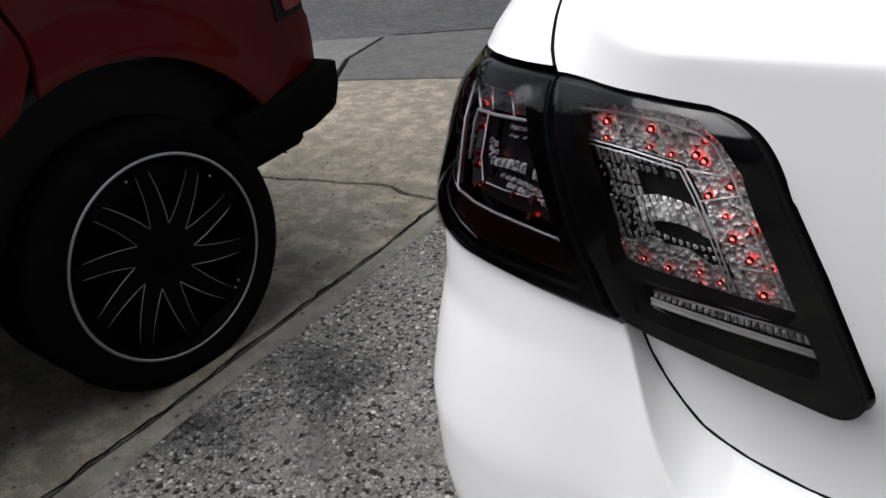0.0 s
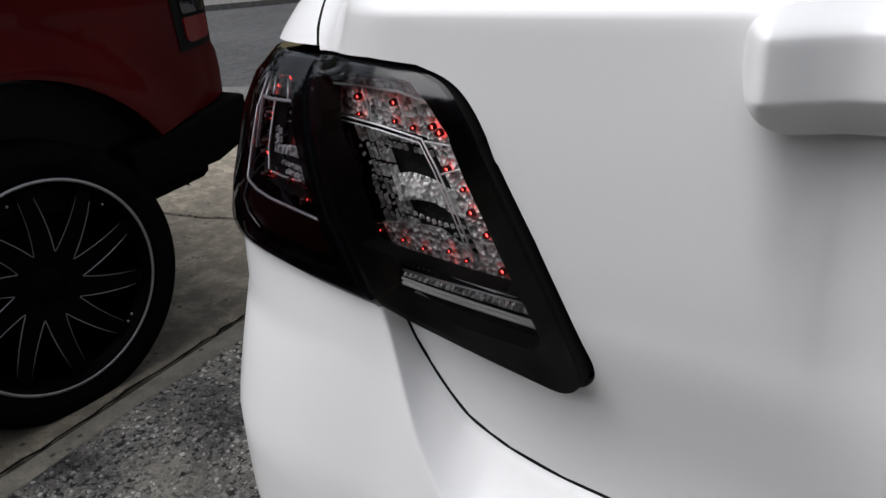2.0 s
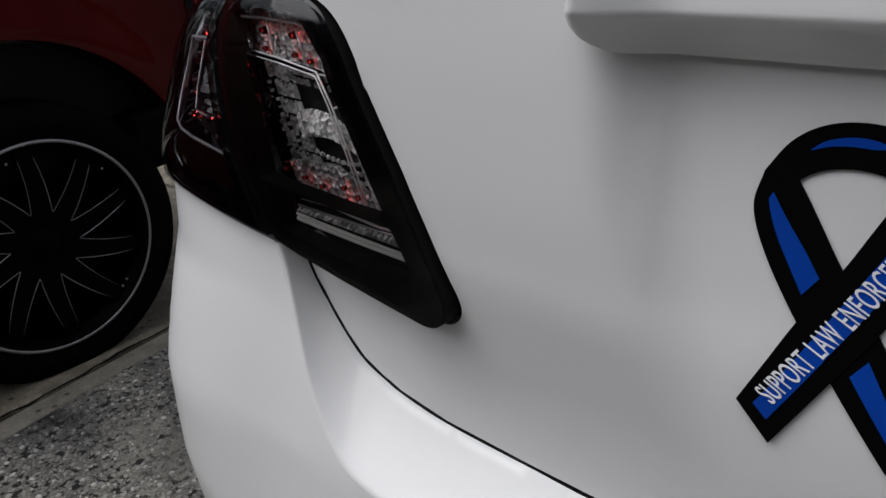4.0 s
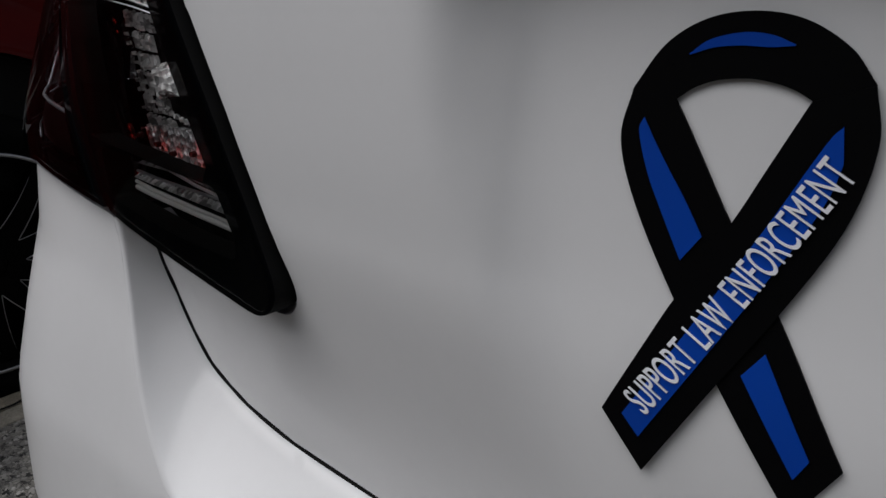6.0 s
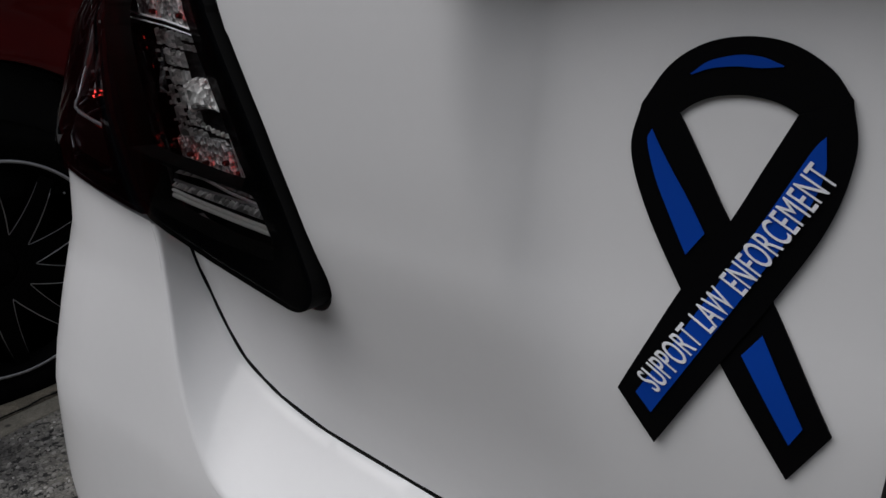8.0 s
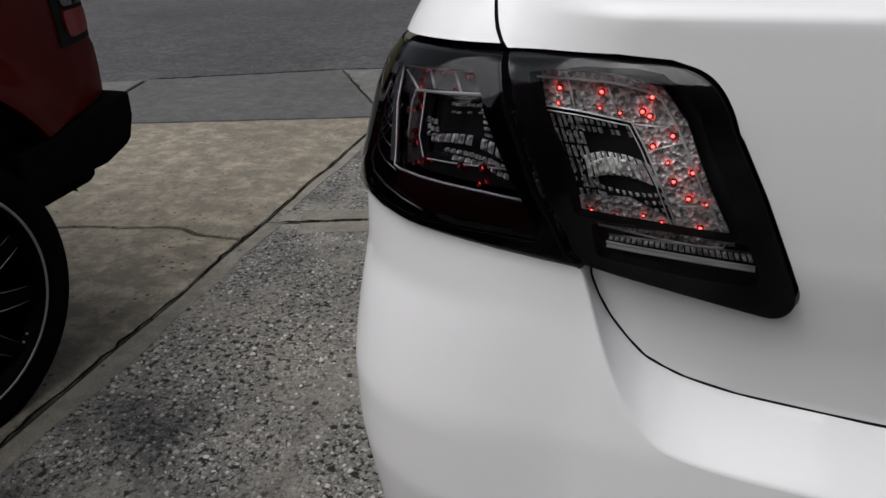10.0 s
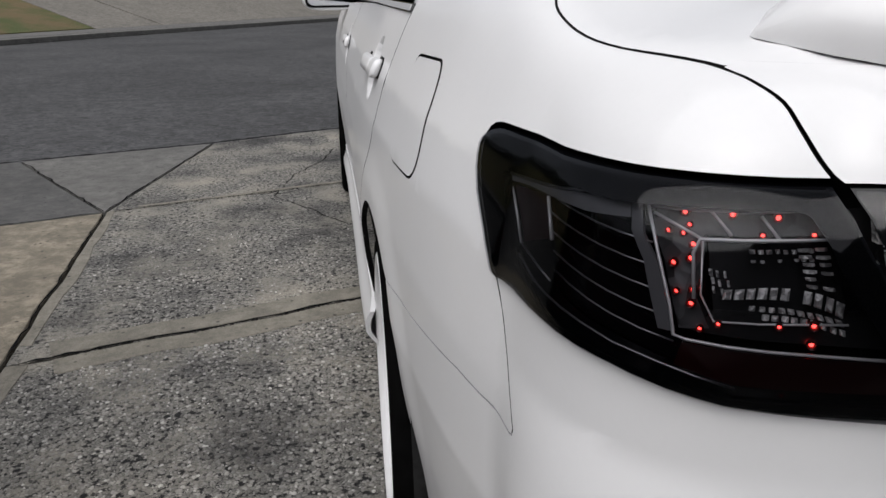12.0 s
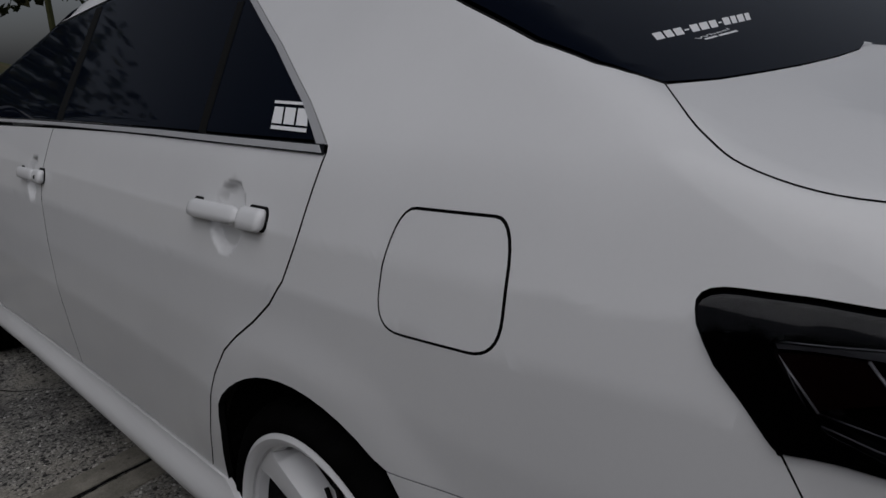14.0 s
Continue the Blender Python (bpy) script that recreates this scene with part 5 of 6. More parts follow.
def tyre_mesh(bm, r_rim, r_out, width, centre=(0, 0, 0), grooves=True):
    """A tyre whose outer face is at x = 0 of its centre, looking to -x."""
    w = width
    prof = [(.012, r_rim - .004), (-.002, r_rim + .004), (-.010, r_rim + (r_out - r_rim) * .45), (-.006, r_out - .022), (.006, r_out - .007), (.022, r_out)]
    for k in range(4):
        a = .03 + k * (w - .06) / 4
        prof += [(a + .006, r_out), (a + .008, r_out - .008), (a + .014, r_out - .008), (a + .016, r_out)] if grooves else [(a, r_out)]
    prof += [(w - .022, r_out), (w - .006, r_out - .008), (w + .004, r_out - .03), (w, r_rim)]
    return lathe(bm, prof, 72, centre, "x")


def white_wheel():
    """A white road wheel with five broad spokes; outer face to -x, centre at the origin."""
    w = thing("wheel", "", "")
    bm = bmesh.new()
    part("tyre", tyre_mesh(bm, .276, .335, .235), RUBBER, w, "low black tyre")
    bm = bmesh.new()
    lathe(bm, [(-.002, .266), (-.006, .269), (-.010, .278), (-.006, .286), (.006, .286), (.02, .276), (.026, .270), (.030, .252), (.012, .256), (.008, .262), (.002, .262), (-.002, .266)], 96)
    sharp(part("rim", bm, RIM_WHITE, w, "white painted rim with a stepped lip"))
    bm = bmesh.new()
    lathe(bm, [(.024, .2735), (.20, .262), (.20, .05), (.15, .05)], 64)
    part("barrel", bm, BARREL, w, "dark inner barrel of the rim")
    for k in range(5):
        t = -.82 + k * math.tau / 5
        bm = bmesh.new()
        line = [(.034, .03), (.033, .10), (.036, .18), (.043, .235), (.060, .262), (-.060, .262), (-.043, .235), (-.036, .18), (-.033, .10), (-.034, .03)]
        rot = Matrix.Rotation(t, 3, "X")
        top, low = [], []
        for a, r in line:
            x = .052 - .044 * min(r / .26, 1) ** 1.4
            top.append(bm.verts.new(rot @ Vector((x, a * .72, r))))
            low.append(bm.verts.new(rot @ Vector((x + .05, a * 1.15, r))))
        n = len(line)
        bm.faces.new(top)
        for i in range(n):
            bm.faces.new((top[i], low[i], low[(i + 1) % n], top[(i + 1) % n]))
        bmesh.ops.recalc_face_normals(bm, faces=bm.faces[:])
        bmesh.ops.bevel(bm, geom=bm.edges[:], offset=.003, segments=2, affect="EDGES", profile=.6)
        sharp(part("spoke", bm, RIM_WHITE, w))
    bm = bmesh.new()
    lathe(bm, [(.040, .0), (.040, .034), (.046, .042), (.075, .046)], 32)
    part("centre_cap", bm, RIM_WHITE, w)
    for k in range(5):
        bm = bmesh.new()
        a = k * math.tau / 5 + .95
        bmesh.ops.create_cone(bm, cap_ends=True, segments=6, radius1=.011, radius2=.009, depth=.02, matrix=Matrix.Translation((.05, .057 * math.cos(a), .057 * math.sin(a))) @ Matrix.Rotation(math.pi / 2, 4, "Y"))
        part("wheel_nut", bm, CHROME, w, "", False)
    bm = bmesh.new()
    lathe(bm, [(.10, .03), (.10, .165), (.112, .165), (.112, .03)], 48)
    part("brake_disc", bm, BRAKE, w, "grey steel brake disc", False)
    bm = bmesh.new()
    lathe(bm, [(.075, .105), (.07, .115), (.07, .178), (.078, .186), (.14, .186), (.14, .105), (.075, .105)], 14, arc=1.15, closed=False)
    bm.transform(Matrix.Rotation(-.75, 4, "X"))
    cal = part("brake_caliper", bm, CALIPER, w, "dark grey caliper with unreadable raised lettering", False)
    for k in range(3):
        bm = bmesh.new()
        box(bm, (.066, -.006, .128), (.072, .006, .162), .002)
        bm.transform(Matrix.Rotation(-.55 + k * .26, 4, "X"))
        part("lettering", bm, GAP, cal, "", False)
    return w


BARREL = worn_black("dark_barrel", .03, .6)
BRAKE = material("brake_steel", (.22, .22, .22), .45, .8)
CALIPER = worn_black("caliper_paint", .06, .5)
wheel = white_wheel()
wheel.parent = car
wheel["label"] = "white five-spoke wheel with a low black tyre"
wheel.location = (-.885, REAR_AXLE, HUB_Z)
for x, y, z, turn, spin in ((-.972, FRONT_AXLE, .325, 0, 25), (.885, REAR_AXLE, HUB_Z, 180, 0), (.972, FRONT_AXLE, .325, 180, 40)):
    copy_thing(wheel, pose(x, y, z, spin, 0, turn))
for y, z in ((REAR_AXLE, .335), (FRONT_AXLE, .30)):
    for sgn in (-1, 1):
        bm = bmesh.new()
        lathe(bm, [(0, .405), (.32, .405), (.32, .05)], 40, (0, 0, 0), "x", math.pi * 1.15, False)
        bm.transform(Matrix.Translation((-.868 if y < 2 else -.93, y, z)) @ Matrix.Rotation(-.24, 4, "X"))
        if sgn > 0:
            bm.transform(Matrix.Diagonal((-1, 1, 1, 1)))
        part("wheel_well", bm, SATIN_BLACK, car, "black wheel-arch liner", True)
bm = bmesh.new()
box(bm, (-.62, .35, .2), (.62, 4.6, .42), .05)
box(bm, (-.55, .3, .42), (.55, .9, .95), .05)
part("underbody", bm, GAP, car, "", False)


# garnish bar over the plate
def garnish_face(a, b, out=0.0):
    s = np.abs(a)
    t = np.clip((b - .9594) / (.9808 - .9594), 0, 1)
    full = np.clip(t / .3, 0, 1) * (1 - .85 * smooth(.72, 1, t)) * (1 - smooth(.335, .352, s))
    return boot_face(a, b, out + .005 + .022 * full)


gar_half = [(0, .9594), (.3, .9594), (.334, .9597, .008), (.349, .9680, .008), (.346, .9790, .012), (.30, .9808), (0, .9808)]
gar = rounded(gar_half + [(-p[0], *p[1:]) for p in gar_half[-2:0:-1]], 5)
panel("boot_garnish", gar, WHITE, car, garnish_face, label="white garnish bar over the number plate", gap=0, thick=.03, da=.012, db=.001)

# number plate in a black frame
plate = thing("number_plate", "", "")
plate.parent = car
plate["label"] = "white number plate in a plain black frame"
PX, PY, PZ0, PZ1 = .1865, .100, .80, .945
bm = bmesh.new()
box(bm, (-PX, PY - .004, PZ0), (PX, PY + .012, PZ1), .004)
part("frame", bm, GAP, plate)
bm = bmesh.new()
box(bm, (-PX + .022, PY - .006, PZ0 + .02), (PX - .022, PY - .003, PZ1 - .02), .001)
part("plate", bm, PLATE_WHITE, plate)
for k in range(6):
    bm = bmesh.new()
    box(bm, (-.12 + .042 * k, PY - .0075, .845), (-.095 + .042 * k, PY - .006, .905), .0008)
    part("bar", bm, GAP, plate)


def handle(s0, z0, slope, sign):
    """A pull handle with its keyed end piece, stood off the door skin."""
    h = thing("door_handle", "", "")
    h.parent = doors[(0 if s0 < 2.5 else 2) + (0 if sign > 0 else 1)]
    h["label"] = "white pull handle over a finger hollow"

    def spot(s, z, out):
        v = z if z < .953 else .95 + (z - .953) / 2.5
        return Vector(shell(np.array(sign * s), np.array(v), out))

    def bar(a0, a1, thick, high, name, off=.011, mat=WHITE):
        bm = bmesh.new()
        rings = []
        n = 14
        for k in range(n + 1):
            t = k / n
            s = a0 + (a1 - a0) * t
            e = min(1, (math.sin(math.pi * min(max(t, .0), 1)) * 3.2)) ** .5
            hh, tt = high * (.5 + .5 * e) / 2, thick * (.35 + .65 * e)
            zc = z0 + slope * (s - s0)
            ring = []
            for j in range(12):
                a = j * math.tau / 12
                ring.append(bm.verts.new(spot(s, zc + hh * math.copysign(abs(math.sin(a)) ** .7, math.sin(a)), off + tt * math.copysign(abs(math.cos(a)) ** .8, math.cos(a)))))
            rings.append(ring)
        for r0, r1 in zip(rings, rings[1:]):
            for j in range(12):
                bm.faces.new((r0[j], r0[(j + 1) % 12], r1[(j + 1) % 12], r1[j]))
        bm.faces.new(rings[0])
        bm.faces.new(rings[-1])
        bmesh.ops.recalc_face_normals(bm, faces=bm.faces[:])
        return part(name, bm, mat, h)

    if s0 > 2.5:
        bm = bmesh.new()
        bmesh.ops.create_uvsphere(bm, u_segments=12, v_segments=8, radius=.0075, matrix=Matrix.Translation(spot(s0 - .093, z0, .015)))
        part("key_cylinder", bm, GAP, h, "dark key cylinder")
    bar(s0 - .055, s0 + .125, .0085, .032, "grip")
    bar(s0 - .128, s0 - .056, .0105, .037, "end_piece", .009)
    bar(s0 - .1295, s0 - .066, .002, .0405, "base_gasket", .0005, GAP)
    bar(s0 + .090, s0 + .1275, .002, .034, "base_gasket", .0005, GAP)
    return h


for sg in (1, -1):
    handle(1.832, .965, -.01, sg)
    handle(3.055, .930, -.01, sg)

# door mirrors
for sg in (1, -1):
    mir = thing("door_mirror", "", "")
    mir.parent = car
    mir["label"] = "white door mirror with a black-edged glass"
    mir.matrix_basis = pose(-.985 * sg, 3.20, 1.095, 0, 0, 12 * sg)
    bm = bmesh.new()
    bmesh.ops.create_uvsphere(bm, u_segments=28, v_segments=16, radius=1, matrix=Matrix.Diagonal((.125, .09, .085, 1)))
    for v in bm.verts:
        v.co.x = math.copysign(.125 * (abs(v.co.x) / .125) ** .55, v.co.x)
        v.co.z = math.copysign(.085 * (abs(v.co.z) / .085) ** .55, v.co.z)
        v.co.y = max(v.co.y, -.02)
    part("shell", bm, WHITE, mir)
    for name, mat, w, h_, y in (("surround", GAP, .112, .072, -.023), ("glass", MIRROR, .103, .063, -.026)):
        bm = bmesh.new()
        line = rounded([(-w, -h_, .03), (w, -h_, .03), (w, h_, .03), (-w, h_, .03)], 6)
        vs = [bm.verts.new((a, y, b)) for a, b in line]
        f = bm.faces.new(vs)
        g = bmesh.ops.extrude_face_region(bm, geom=[f])
        bmesh.ops.translate(bm, vec=(0, .004, 0), verts=[v for v in g["geom"] if isinstance(v, bmesh.types.BMVert)])
        bmesh.ops.recalc_face_normals(bm, faces=bm.faces[:])
        part(name, bm, mat, mir, "", False)
    bm = bmesh.new()
    tube(bm, [(.10 * sg, .03, -.05), (.15 * sg, .06, -.075), (.2 * sg, .09, -.085)], [.035, .03, .03], 10)
    part("arm", bm, WHITE, mir)
# raised spoiler on the boot
def spoiler():
    bm = bmesh.new()
    rings = []
    n = 48
    for k in range(n + 1):
        x = -.638 + 1.276 * k / n
        t = min(1, (1 - abs(x) / .638) / .16)
        e = math.sqrt(max(0, 1 - (1 - t) ** 2))
        tail = float(np.interp(abs(x), -PL[:200, 0], PL[:200, 1])) + .075
        mid_y = tail + .055
        lo, hi = mid_y - .065 * (.05 + .95 * e), mid_y + .075 * (.05 + .95 * e)
        ring = []
        for f, h in ((.0, .004), (-.03, .02), (-.02, .036), (.06, .047), (.25, .050), (.5, .044), (.75, .028), (.93, .012), (1.0, .002)):
            y = lo + (hi - lo) * f
            z = float(upper(np.array([x]), np.array([max(y, lo)]))[0, 2])
            ring.append(bm.verts.new((x, y, z + h * (.12 + .88 * e))))
        rings.append(ring)
    for r0, r1 in zip(rings, rings[1:]):
        for i in range(len(r0) - 1):
            bm.faces.new((r0[i], r0[i + 1], r1[i + 1], r1[i]))
    bm.faces.new(rings[0])
    bm.faces.new(rings[-1])
    bmesh.ops.recalc_face_normals(bm, faces=bm.faces[:])
    sharp(part("boot_spoiler", bm, WHITE, car, "white raised spoiler along the boot's edge"), 60)
    # Black cord that puts the shade line under the spoiler into colour.
    bm = bmesh.new()
    tube(bm, [(x, float(np.interp(abs(x), -PL[:200, 0], PL[:200, 1])) + .067 + .06 * max(0, abs(x) / .638 - .84) / .16, float(upper(np.array([x]), np.array([.2]))[0, 2]) + .001) for x in [-.6 + 1.2 * k / 30 for k in range(31)]], .0022, 6)
    part("spoiler_shade_line", bm, GAP, car)


spoiler()

# ---------------------------------------------------------------- ribbon magnet on the boot
def boot_point(x, z, out=.0015):
    """The boot's skin by place across and height."""
    p = boot_face(np.asarray(-x, float), np.asarray(min(z, .95), float), out)
    p[2] = z
    return p


def band(left, right, lift, name, mat, parent, thick=.0009, label="", steps_=6):
    """A flat strip of vinyl between two edges, laid on the boot."""
    a, b = catmull(left, steps_), catmull(right, steps_)
    n = max(len(a), len(b))
    a, b = (np.stack([np.interp(np.linspace(0, 1, n), np.linspace(0, 1, len(e)), e[:, k]) for k in (0, 1)], -1) for e in (a, b))
    bm = bmesh.new()
    rows = []
    for p, q in zip(a, b):
        rows.append([bm.verts.new(Vector(boot_point(*(p + (q - p) * k / 4), lift))) for k in range(5)])
    faces = []
    for r0, r1 in zip(rows, rows[1:]):
        for k in range(4):
            faces.append(bm.faces.new((r0[k], r0[k + 1], r1[k + 1], r1[k])))
    g = bmesh.ops.extrude_face_region(bm, geom=faces)
    bmesh.ops.translate(bm, vec=(0, -thick, 0), verts=[v for v in g["geom"] if isinstance(v, bmesh.types.BMVert)])
    bmesh.ops.recalc_face_normals(bm, faces=bm.faces[:])
    return part(name, bm, mat, parent, label, False)


magnet = thing("ribbon_magnet", "black and blue ribbon magnet with white lettering on the boot", "magnet")
back = band([(-.212, .822), (-.237, .855), (-.253, .876), (-.268, .900), (-.2755, .919), (-.2735, .934)],
            [(-.202, .842), (-.225, .879), (-.241, .901), (-.250, .915), (-.256, .9245), (-.261, .932)], .0006, "back_band", VINYL_BLACK, magnet)
loop = band([(-.2735, .934), (-.266, .946), (-.256, .953), (-.244, .9555), (-.232, .954), (-.221, .948), (-.214, .940)],
            [(-.261, .932), (-.257, .9352), (-.251, .9378), (-.243, .939), (-.236, .9384), (-.231, .937), (-.227, .935)], .0006, "loop_band", VINYL_BLACK, magnet)
front = band([(-.270, .835), (-.2613, .856), (-.253, .876), (-.241, .901), (-.234, .918), (-.227, .935)],
             [(-.255, .818), (-.237, .855), (-.225, .879), (-.214, .905), (-.2108, .926), (-.214, .940)], .0014, "front_band", VINYL_BLACK, magnet)
band([(-.259, .944), (-.254, .948), (-.246, .9502), (-.239, .950), (-.233, .948)], [(-.2588, .9438), (-.253, .946), (-.246, .947), (-.239, .947), (-.2332, .9477)], .0017, "blue_stripe", VINYL_BLUE, loop, .0003)
band([(-.2692, .926), (-.270, .922), (-.266, .911), (-.260, .900), (-.253, .888)], [(-.269, .9262), (-.265, .920), (-.260, .913), (-.254, .905), (-.248, .896)], .0017, "blue_stripe", VINYL_BLUE, back, .0003)
band([(-.231, .860), (-.222, .8475), (-.213, .835)], [(-.226, .868), (-.218, .855), (-.210, .842)], .0017, "blue_stripe", VINYL_BLUE, back, .0003)
band([(-.263, .836), (-.249, .865), (-.232, .902), (-.222, .925), (-.2188, .930)], [(-.257, .830), (-.241, .863), (-.225, .897), (-.219, .912), (-.2172, .921)], .0025, "blue_stripe", VINYL_BLUE, front, .0003)

text = bpy.data.curves.new("lettering", "FONT")
text.body, text.align_x, text.align_y = "SUPPORT LAW ENFORCEMENT", "CENTER", "CENTER"
text.size, text.extrude, text.space_character, text.space_word = .0135, .0002, 1.08, 1.5
tmp = new("lettering", text)
dg = bpy.context.evaluated_depsgraph_get()
me = bpy.data.meshes.new_from_object(tmp.evaluated_get(dg))
bpy.data.objects.remove(tmp)
lettering = new("lettering", me)
lettering.parent = front
me.materials.append(VINYL_WHITE)
wide = max(v.co.x for v in me.vertices) - min(v.co.x for v in me.vertices)
a, b = Vector((-.2588, .8405)), Vector((-.2170, .9205))
d = (b - a).normalized()
up = Vector((-d.y, d.x))
for v in me.vertices:
    t = v.co.x / wide
    q = (a + b) / 2 + Vector((.0006, -.0004)) * (1 - 4 * t * t) + d * (t * (b - a).length) + up * v.co.y
    v.co = Vector(boot_point(q.x, q.y, .0031 + v.co.z))

# ---------------------------------------------------------------- stickers on the glass
def sticker(name, quad, shapes, parent, lift=.0012):
    """Flat vinyl shapes given in a unit square, laid on the skin between four corners: top start, top end, low end, low start."""
    def spot(u, v):
        a = [(quad[0][k] * (1 - u) + quad[1][k] * u) * (1 - v) + (quad[3][k] * (1 - u) + quad[2][k] * u) * v for k in (0, 1)]
        return Vector(shell(np.array(a[0]), np.array(a[1]), lift - .003))
    for shape in shapes:
        bm = bmesh.new()
        bm.faces.new([bm.verts.new((u, v, 0)) for u, v in shape])
        for k in range(1, 8):
            bmesh.ops.bisect_plane(bm, geom=bm.verts[:] + bm.edges[:] + bm.faces[:], dist=1e-6, plane_co=(k / 8, 0, 0), plane_no=(1, 0, 0))
        for v in bm.verts:
            v.co = spot(v.co.x, v.co.y)
        bmesh.ops.recalc_face_normals(bm, faces=bm.faces[:])
        g = bmesh.ops.extrude_face_region(bm, geom=bm.faces[:])
        n = (spot(.5, .5) - Vector(shell(np.array((quad[0][0] + quad[2][0]) / 2), np.array((quad[0][1] + quad[2][1]) / 2), lift - .005))).normalized() * .0005
        bmesh.ops.translate(bm, vec=n, verts=[v for v in g["geom"] if isinstance(v, bmesh.types.BMVert)])
        part(name, bm, DECAL, parent, "", False)


def bar_shape(u0, v0, u1, v1, lean=0.0):
    return [(u0 + lean, v0), (u1 + lean, v0), (u1, v1), (u0, v1)]


badge = thing("window_sticker", "white vinyl emblem of bars and blocks on the rear side glass", "sticker")
sticker("bar", [(1.8078, 1.0521), (1.699, 1.0498), (1.6673, 1.0158), (1.7727, 1.0175)],
        [bar_shape(0, 0, 1, .1), bar_shape(0, .88, 1, 1)], badge)
sticker("emblem", [(1.8078, 1.0521), (1.699, 1.0498), (1.6673, 1.0158), (1.7727, 1.0175)],
        [[(.03, .22), (.29, .22), (.29, .80), (.0, .80)], [(.35, .22), (.64, .22), (.64, .80), (.35, .80)], [(.70, .22), (.96, .22), (1.0, .80), (.70, .80)]], badge)
number = thing("window_sticker", "white vinyl line of bars across the back window", "sticker")
row, u = [], 0
for k, w in enumerate((.06, .055, .06, .04, .06, .065, .06, .035, .06, .05, .06, .05)):
    low = k in (3, 7)
    row.append(bar_shape(u + .008, .42 if low else .02, u + w * 1.45 - .01, .6 if low else .98))
    u += w * 1.45
row = [[(a / u, b) for a, b in r] for r in row]
sticker("bar", [(1.2343, 1.2767), (1.2648, 1.6472), (1.2365, 1.6018), (1.2146, 1.259)], row, number)
sticker("bar", [(1.2045, 1.3475), (1.2194, 1.506), (1.2040, 1.506), (1.1930, 1.3475)], [bar_shape(.12, .62, .40, .95), bar_shape(.44, .62, .9, .95)], number)
word = bpy.data.curves.new("word", "FONT")
word.body, word.size, word.extrude = "Wheel", 1.0, 0
tmp = new("word", word)
me = bpy.data.meshes.new_from_object(tmp.evaluated_get(bpy.context.evaluated_depsgraph_get()))
bpy.data.objects.remove(tmp)
word_mesh = new("word", me)
word_mesh.parent = number
me.materials.append(DECAL)
lo, hi = min(v.co.x for v in me.vertices), max(v.co.x for v in me.vertices)
for v in me.vertices:
    u, w = (v.co.x - lo) / (hi - lo), v.co.y / .72
    a = (1.2045 + .0149 * u) - .006 * (1 - w)
    v.co = Vector(shell(np.array(a), np.array(1.3475 + .13 * u), -.0012))

# ---------------------------------------------------------------- red pickup beside it
TX, T_AXLE, T_HUB = -1.985, .59, .345


def truck_side(a, b, out=0.0):
    """The near flank: a runs towards the tail, b is height; it swells over the wheel and curves in at the top and at the tail."""
    a, b = np.asarray(a, float), np.asarray(b, float)
    r = np.hypot(a - T_AXLE, b - T_HUB)
    x = TX - .035 + .03 * (1 - smooth(.47, .60, r)) + .012 * np.sin(np.clip((b - .5) / .5, 0, 1) * np.pi) - .16 * np.clip(b - .93, 0, 1) ** 1.5 - 2.2 * np.clip(a - 1.12, 0, .2) ** 2
    return np.stack([x + out, a, b], -1)


truck = thing("pickup_truck", "red pickup truck with black bumper on large black rims", "truck")
ring = [(T_AXLE + .47 * math.cos(radians(k)), T_HUB + .475 * math.sin(radians(k))) for k in range(-8, 190, 6)]
bed = [(1.262, .668), (1.268, .735), (1.260, .795), (1.238, .822), (1.238, 1.20), (.425, 1.20), (.42, .96), (.440, .90), (.436, .855)] + [p for p in ring[::-1] if p[0] > .41 and p[1] > .60]
panel("bed_side", bed, RED, truck, truck_side, da=.05, db=.04, label="red pressed flank with a dented crease", thick=.02, even=False)
cab = [(.416, 1.20), (-2.6, 1.20), (-2.6, .40), (.08, .40)] + sorted([p for p in ring if p[0] < .40 and p[1] > .42], key=lambda p: p[0]) + [(.429, .855), (.433, .90), (.413, .96)]
panel("rear_door", cab, RED, truck, truck_side, da=.08, db=.05, thick=.02, even=False)
bm = bmesh.new()
lathe(bm, [(0, .47), (-.35, .47), (-.35, .1)], 40, (0, 0, 0), "x", math.pi - .45, False)
bm.transform(Matrix.Translation((TX - .02, T_AXLE, T_HUB)) @ Matrix.Rotation(.22, 4, "X"))
part("wheel_well", bm, GAP, truck)
# tail: lamp, tailgate, bumper
lamp_line = rounded([(1.103, .806), (1.098, 1.15, .02), (1.236, 1.15), (1.230, .822)], 4)
tail = panel("tail_lamp", lamp_line, GAP, truck, lambda a, b, out=0.0: truck_side(a, b, out + .006), da=.05, db=.05, even=False, label="tall tail lamp with a red lens in black")
panel("red_lens", rounded([(1.130, .830, .02), (1.128, .895, .01), (1.222, .900, .01), (1.222, .840, .02)], 4), TAIL_RED, tail, lambda a, b, out=0.0: truck_side(a, b, out + .012), da=.03, db=.03, gap=0, even=False)
panel("clear_lens", rounded([(1.128, .905, .01), (1.126, .98, .01), (1.222, .98, .01), (1.222, .910, .01)], 4), GLOSS_BLACK, tail, lambda a, b, out=0.0: truck_side(a, b, out + .012), da=.03, db=.03, gap=0, even=False)
bm = bmesh.new()
box(bm, (TX - 1.80, 1.20, .62), (TX - .07, 1.262, 1.2), .02)
part("tailgate", bm, RED, truck, "", True)


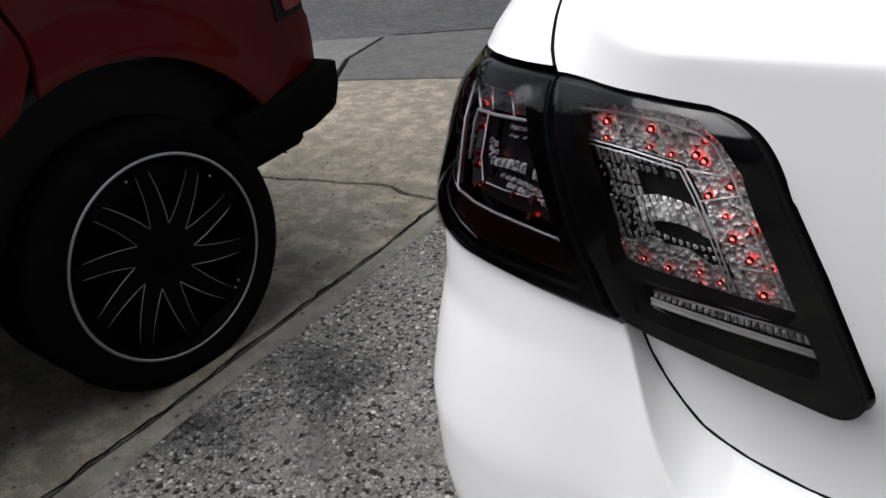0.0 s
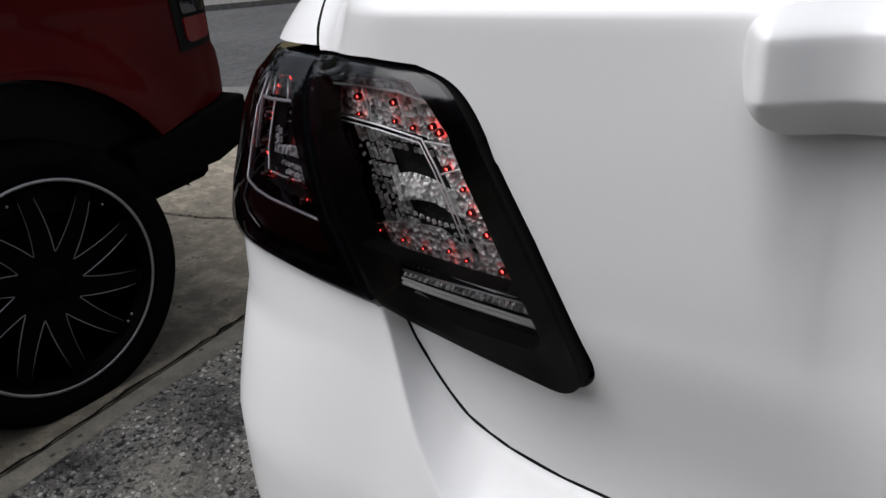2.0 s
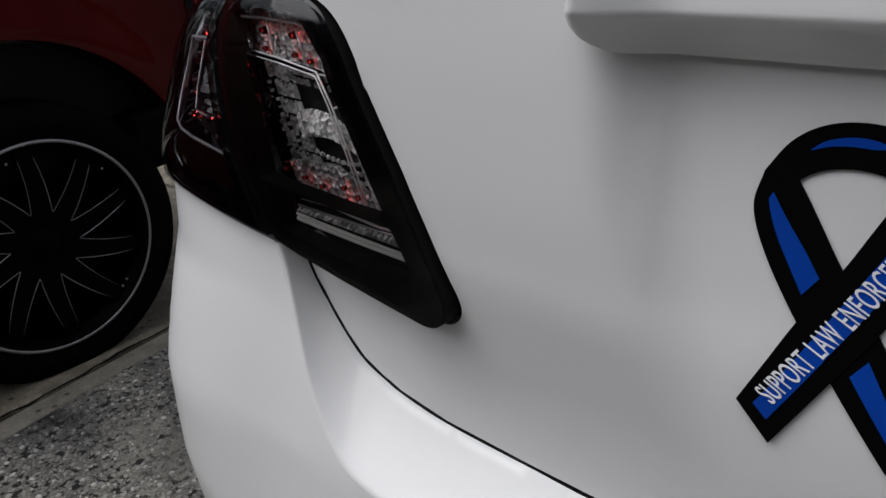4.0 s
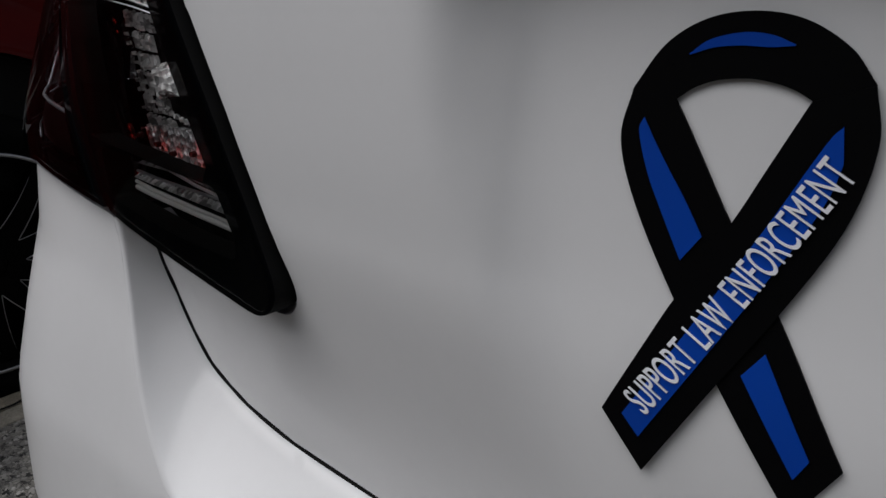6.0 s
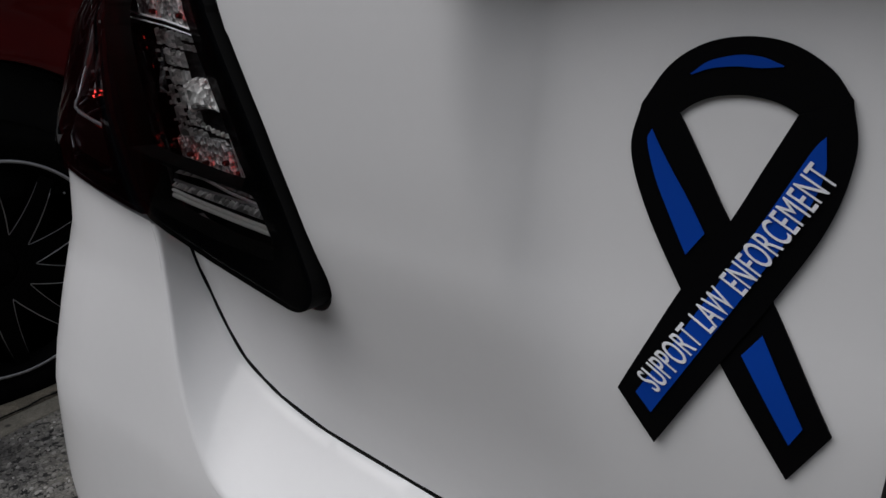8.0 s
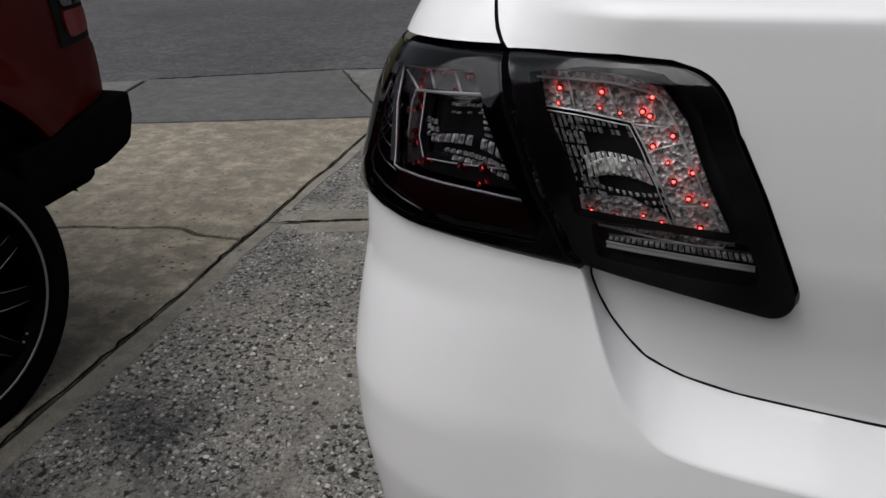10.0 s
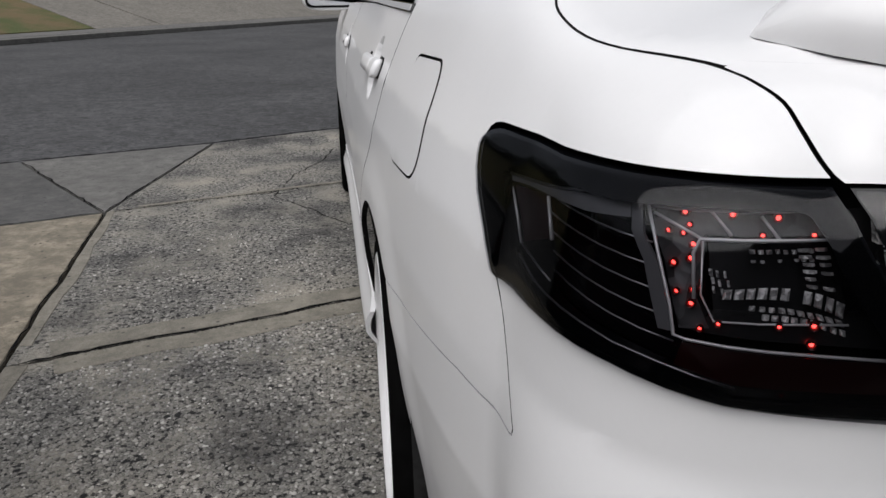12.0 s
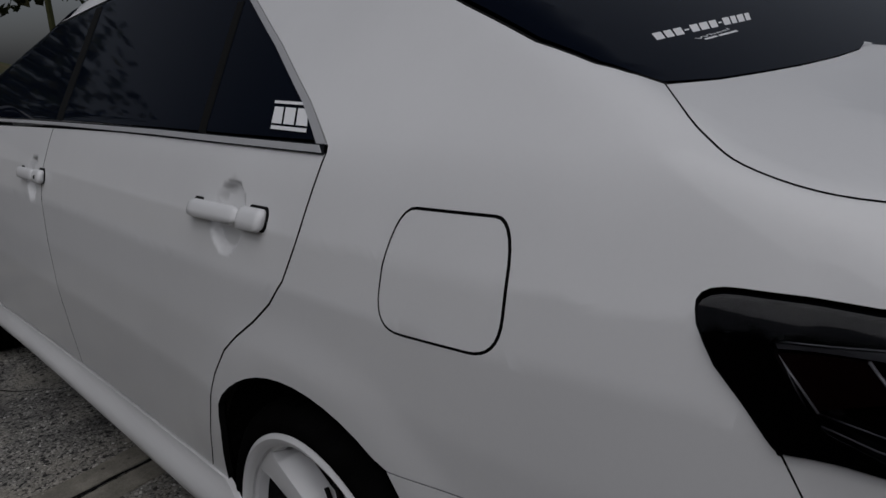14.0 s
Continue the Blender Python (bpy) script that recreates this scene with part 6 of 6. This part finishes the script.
def cross_bar(bm, outline, x0, x1, bevel):
    """A bar across the tail, its section given by (y, z) pairs, its ends bevelled and drawn in at the far rear."""
    ends = [[bm.verts.new((x, y, z)) for y, z in outline] for x in (x0, x1)]
    n = len(outline)
    for k in range(n):
        bm.faces.new((ends[0][k], ends[0][(k + 1) % n], ends[1][(k + 1) % n], ends[1][k]))
    rims = [bm.faces.new(ends[0][::-1]), bm.faces.new(ends[1])]
    bmesh.ops.recalc_face_normals(bm, faces=bm.faces[:])
    bmesh.ops.bevel(bm, geom=[e for f in rims for e in f.edges], offset=bevel, segments=3, affect="EDGES", profile=.5)
    return bm


bm = bmesh.new()
cross_bar(bm, [(.880, .592), (1.095, .628), (1.112, .636), (1.268, .668), (1.280, .662), (1.279, .60), (1.256, .540), (1.238, .526), (1.152, .496), (.880, .480)], TX - 1.82, TX + .004, .009)
tb = sharp(part("rear_bumper", bm, TRUCK_TRIM, truck, "black plastic step bumper"), 40)
bm = bmesh.new()
cross_bar(bm, [(.860, .50), (1.142, .50), (1.134, .466), (1.112, .453), (.93, .436), (.860, .440)], TX - 1.6, TX - .03, .012)
part("bumper_valance", bm, TRUCK_TRIM, tb)
# cab and bed far side
bm = bmesh.new()
box(bm, (TX - 1.84, -2.6, .45), (TX - .10, 1.2, 1.0), .04)
part("body_core", bm, GAP, truck, "", False)
bm = bmesh.new()
box(bm, (TX - 1.87, -3.6, .40), (TX - 1.80, 1.23, 1.2), .03)
part("far_flank", bm, RED, truck)
bm = bmesh.new()
box(bm, (TX - 1.84, -3.7, .45), (TX - .04, -2.58, 1.05), .12)
part("bonnet", bm, RED, truck)
bm = bmesh.new()
g = bmesh.ops.create_cube(bm, size=1, matrix=Matrix.Translation((TX - .94, -1.2, 1.45)) @ Matrix.Diagonal((1.72, 2.6, .52, 1)))
for v in g["verts"]:
    if v.co.z > 1.5:
        v.co.x = TX - .94 + (v.co.x - TX + .94) * .82
        v.co.y = -1.2 + (v.co.y + 1.2) * .78
bmesh.ops.bevel(bm, geom=bm.edges[:], offset=.06, segments=3, affect="EDGES", profile=.5)
part("cabin", bm, RED, truck)


def black_wheel():
    """A black multi-spoke rim with machined edges; outer face to +x."""
    w = thing("wheel", "", "")
    bm = bmesh.new()
    part("tyre", tyre_mesh(bm, .268, .352, .27), RUBBER, w, "black low-profile truck tyre")
    bm = bmesh.new()
    lathe(bm, [(.03, .243), (.0, .256), (-.004, .262), (-.004, .272), (.01, .274), (.26, .255), (.26, .23), (.12, .22), (.09, .05)], 96)
    sharp(part("rim", bm, RIM_BLACK, w, "gloss black rim barrel"))
    bm = bmesh.new()
    lathe(bm, [(-.0045, .2605), (-.0065, .2625), (-.0065, .2665), (-.0045, .2685)], 96)
    part("rim_lip", bm, TRUCK_EDGE, w, "thin machined bright lip")
    def face(r):
        return .012 + .03 * (1 - min(r / .24, 1)) ** 1.2

    def half_width(r):
        return .026 - .0072 * (r - .085) / .14

    def swirl(r):
        return radians(7.5) * min(max((r - .08) / .14, 0), 1.1)

    for k in range(10):
        mid_turn = (k + .5) * math.tau / 10 + radians(12)
        bm = bmesh.new()
        fronts, backs = [], []
        for r, sgn in [(q, 1) for q in (.05, .085, .12, .16, .20, .225, .246)] + [(q, -1) for q in (.246, .225, .20, .16, .12, .085, .05)]:
            turn = mid_turn + swirl(r) + sgn * math.asin(min(.9, half_width(max(r, .07)) * (.7 if r < .07 else 1) / r))
            fronts.append(bm.verts.new((face(r), r * math.sin(turn), r * math.cos(turn))))
            backs.append(bm.verts.new((face(r) + .03, r * math.sin(turn), r * math.cos(turn))))
        n = len(fronts)
        for i in range(n // 2 - 1):
            bm.faces.new((fronts[i], fronts[i + 1], fronts[n - 2 - i], fronts[n - 1 - i]))
        for i in range(n):
            bm.faces.new((fronts[i], backs[i], backs[(i + 1) % n], fronts[(i + 1) % n]))
        bmesh.ops.recalc_face_normals(bm, faces=bm.faces[:])
        sp = sharp(part("spoke", bm, RIM_BLACK, w))
        bm = bmesh.new()
        line = []
        for r, sgn in [(q, 1) for q in (.226, .20, .17, .14, .115, .100, .092, .088)] + [(.086, 0)] + [(q, -1) for q in (.088, .092, .100, .115, .14, .17, .20, .226)]:
            open_half = max(0, math.pi / 10 - math.asin(half_width(r) / r))
            turn = mid_turn + math.pi / 10 + swirl(r) + sgn * open_half
            line.append((face(r) - .001, r * math.sin(turn), r * math.cos(turn)))
        tube(bm, line, [.0005, .0009, .0012, .0014, .0014, .0013, .0012, .0011, .0010, .0010, .0010, .0010, .0010, .0009, .0008, .0006, .0004], 6)
        part("spoke_edge", bm, TRUCK_EDGE, sp, "fine bright machined spoke edge")
    bm = bmesh.new()
    lathe(bm, [(.03, .0), (.03, .03), (.036, .04), (.04, .08), (.06, .09)], 36)
    part("hub", bm, RIM_BLACK, w)
    for k in range(24):
        a = k * math.tau / 24 + .2
        if k % 2:
            a -= .17
        bm = bmesh.new()
        bmesh.ops.create_uvsphere(bm, u_segments=8, v_segments=5, radius=.0036, matrix=Matrix.Translation((.006, .232 * math.cos(a), .232 * math.sin(a))))
        part("rivet", bm, RIM_BLACK if k not in (5, 9, 14, 15) else POLISHED, w)
    return w


bw = black_wheel()
bw.parent = truck
bw["label"] = "black ten-spoke rim with a thin bright lip"
bw.matrix_basis = pose(TX + .005, T_AXLE + .008, .328, 0, 0, 180)
for x, y, turn in ((TX + .005, -2.75, 180), (TX - 1.84, T_AXLE, 0), (TX - 1.84, -2.75, 0)):
    copy_thing(bw, pose(x, y, .328, 17, 0, turn))
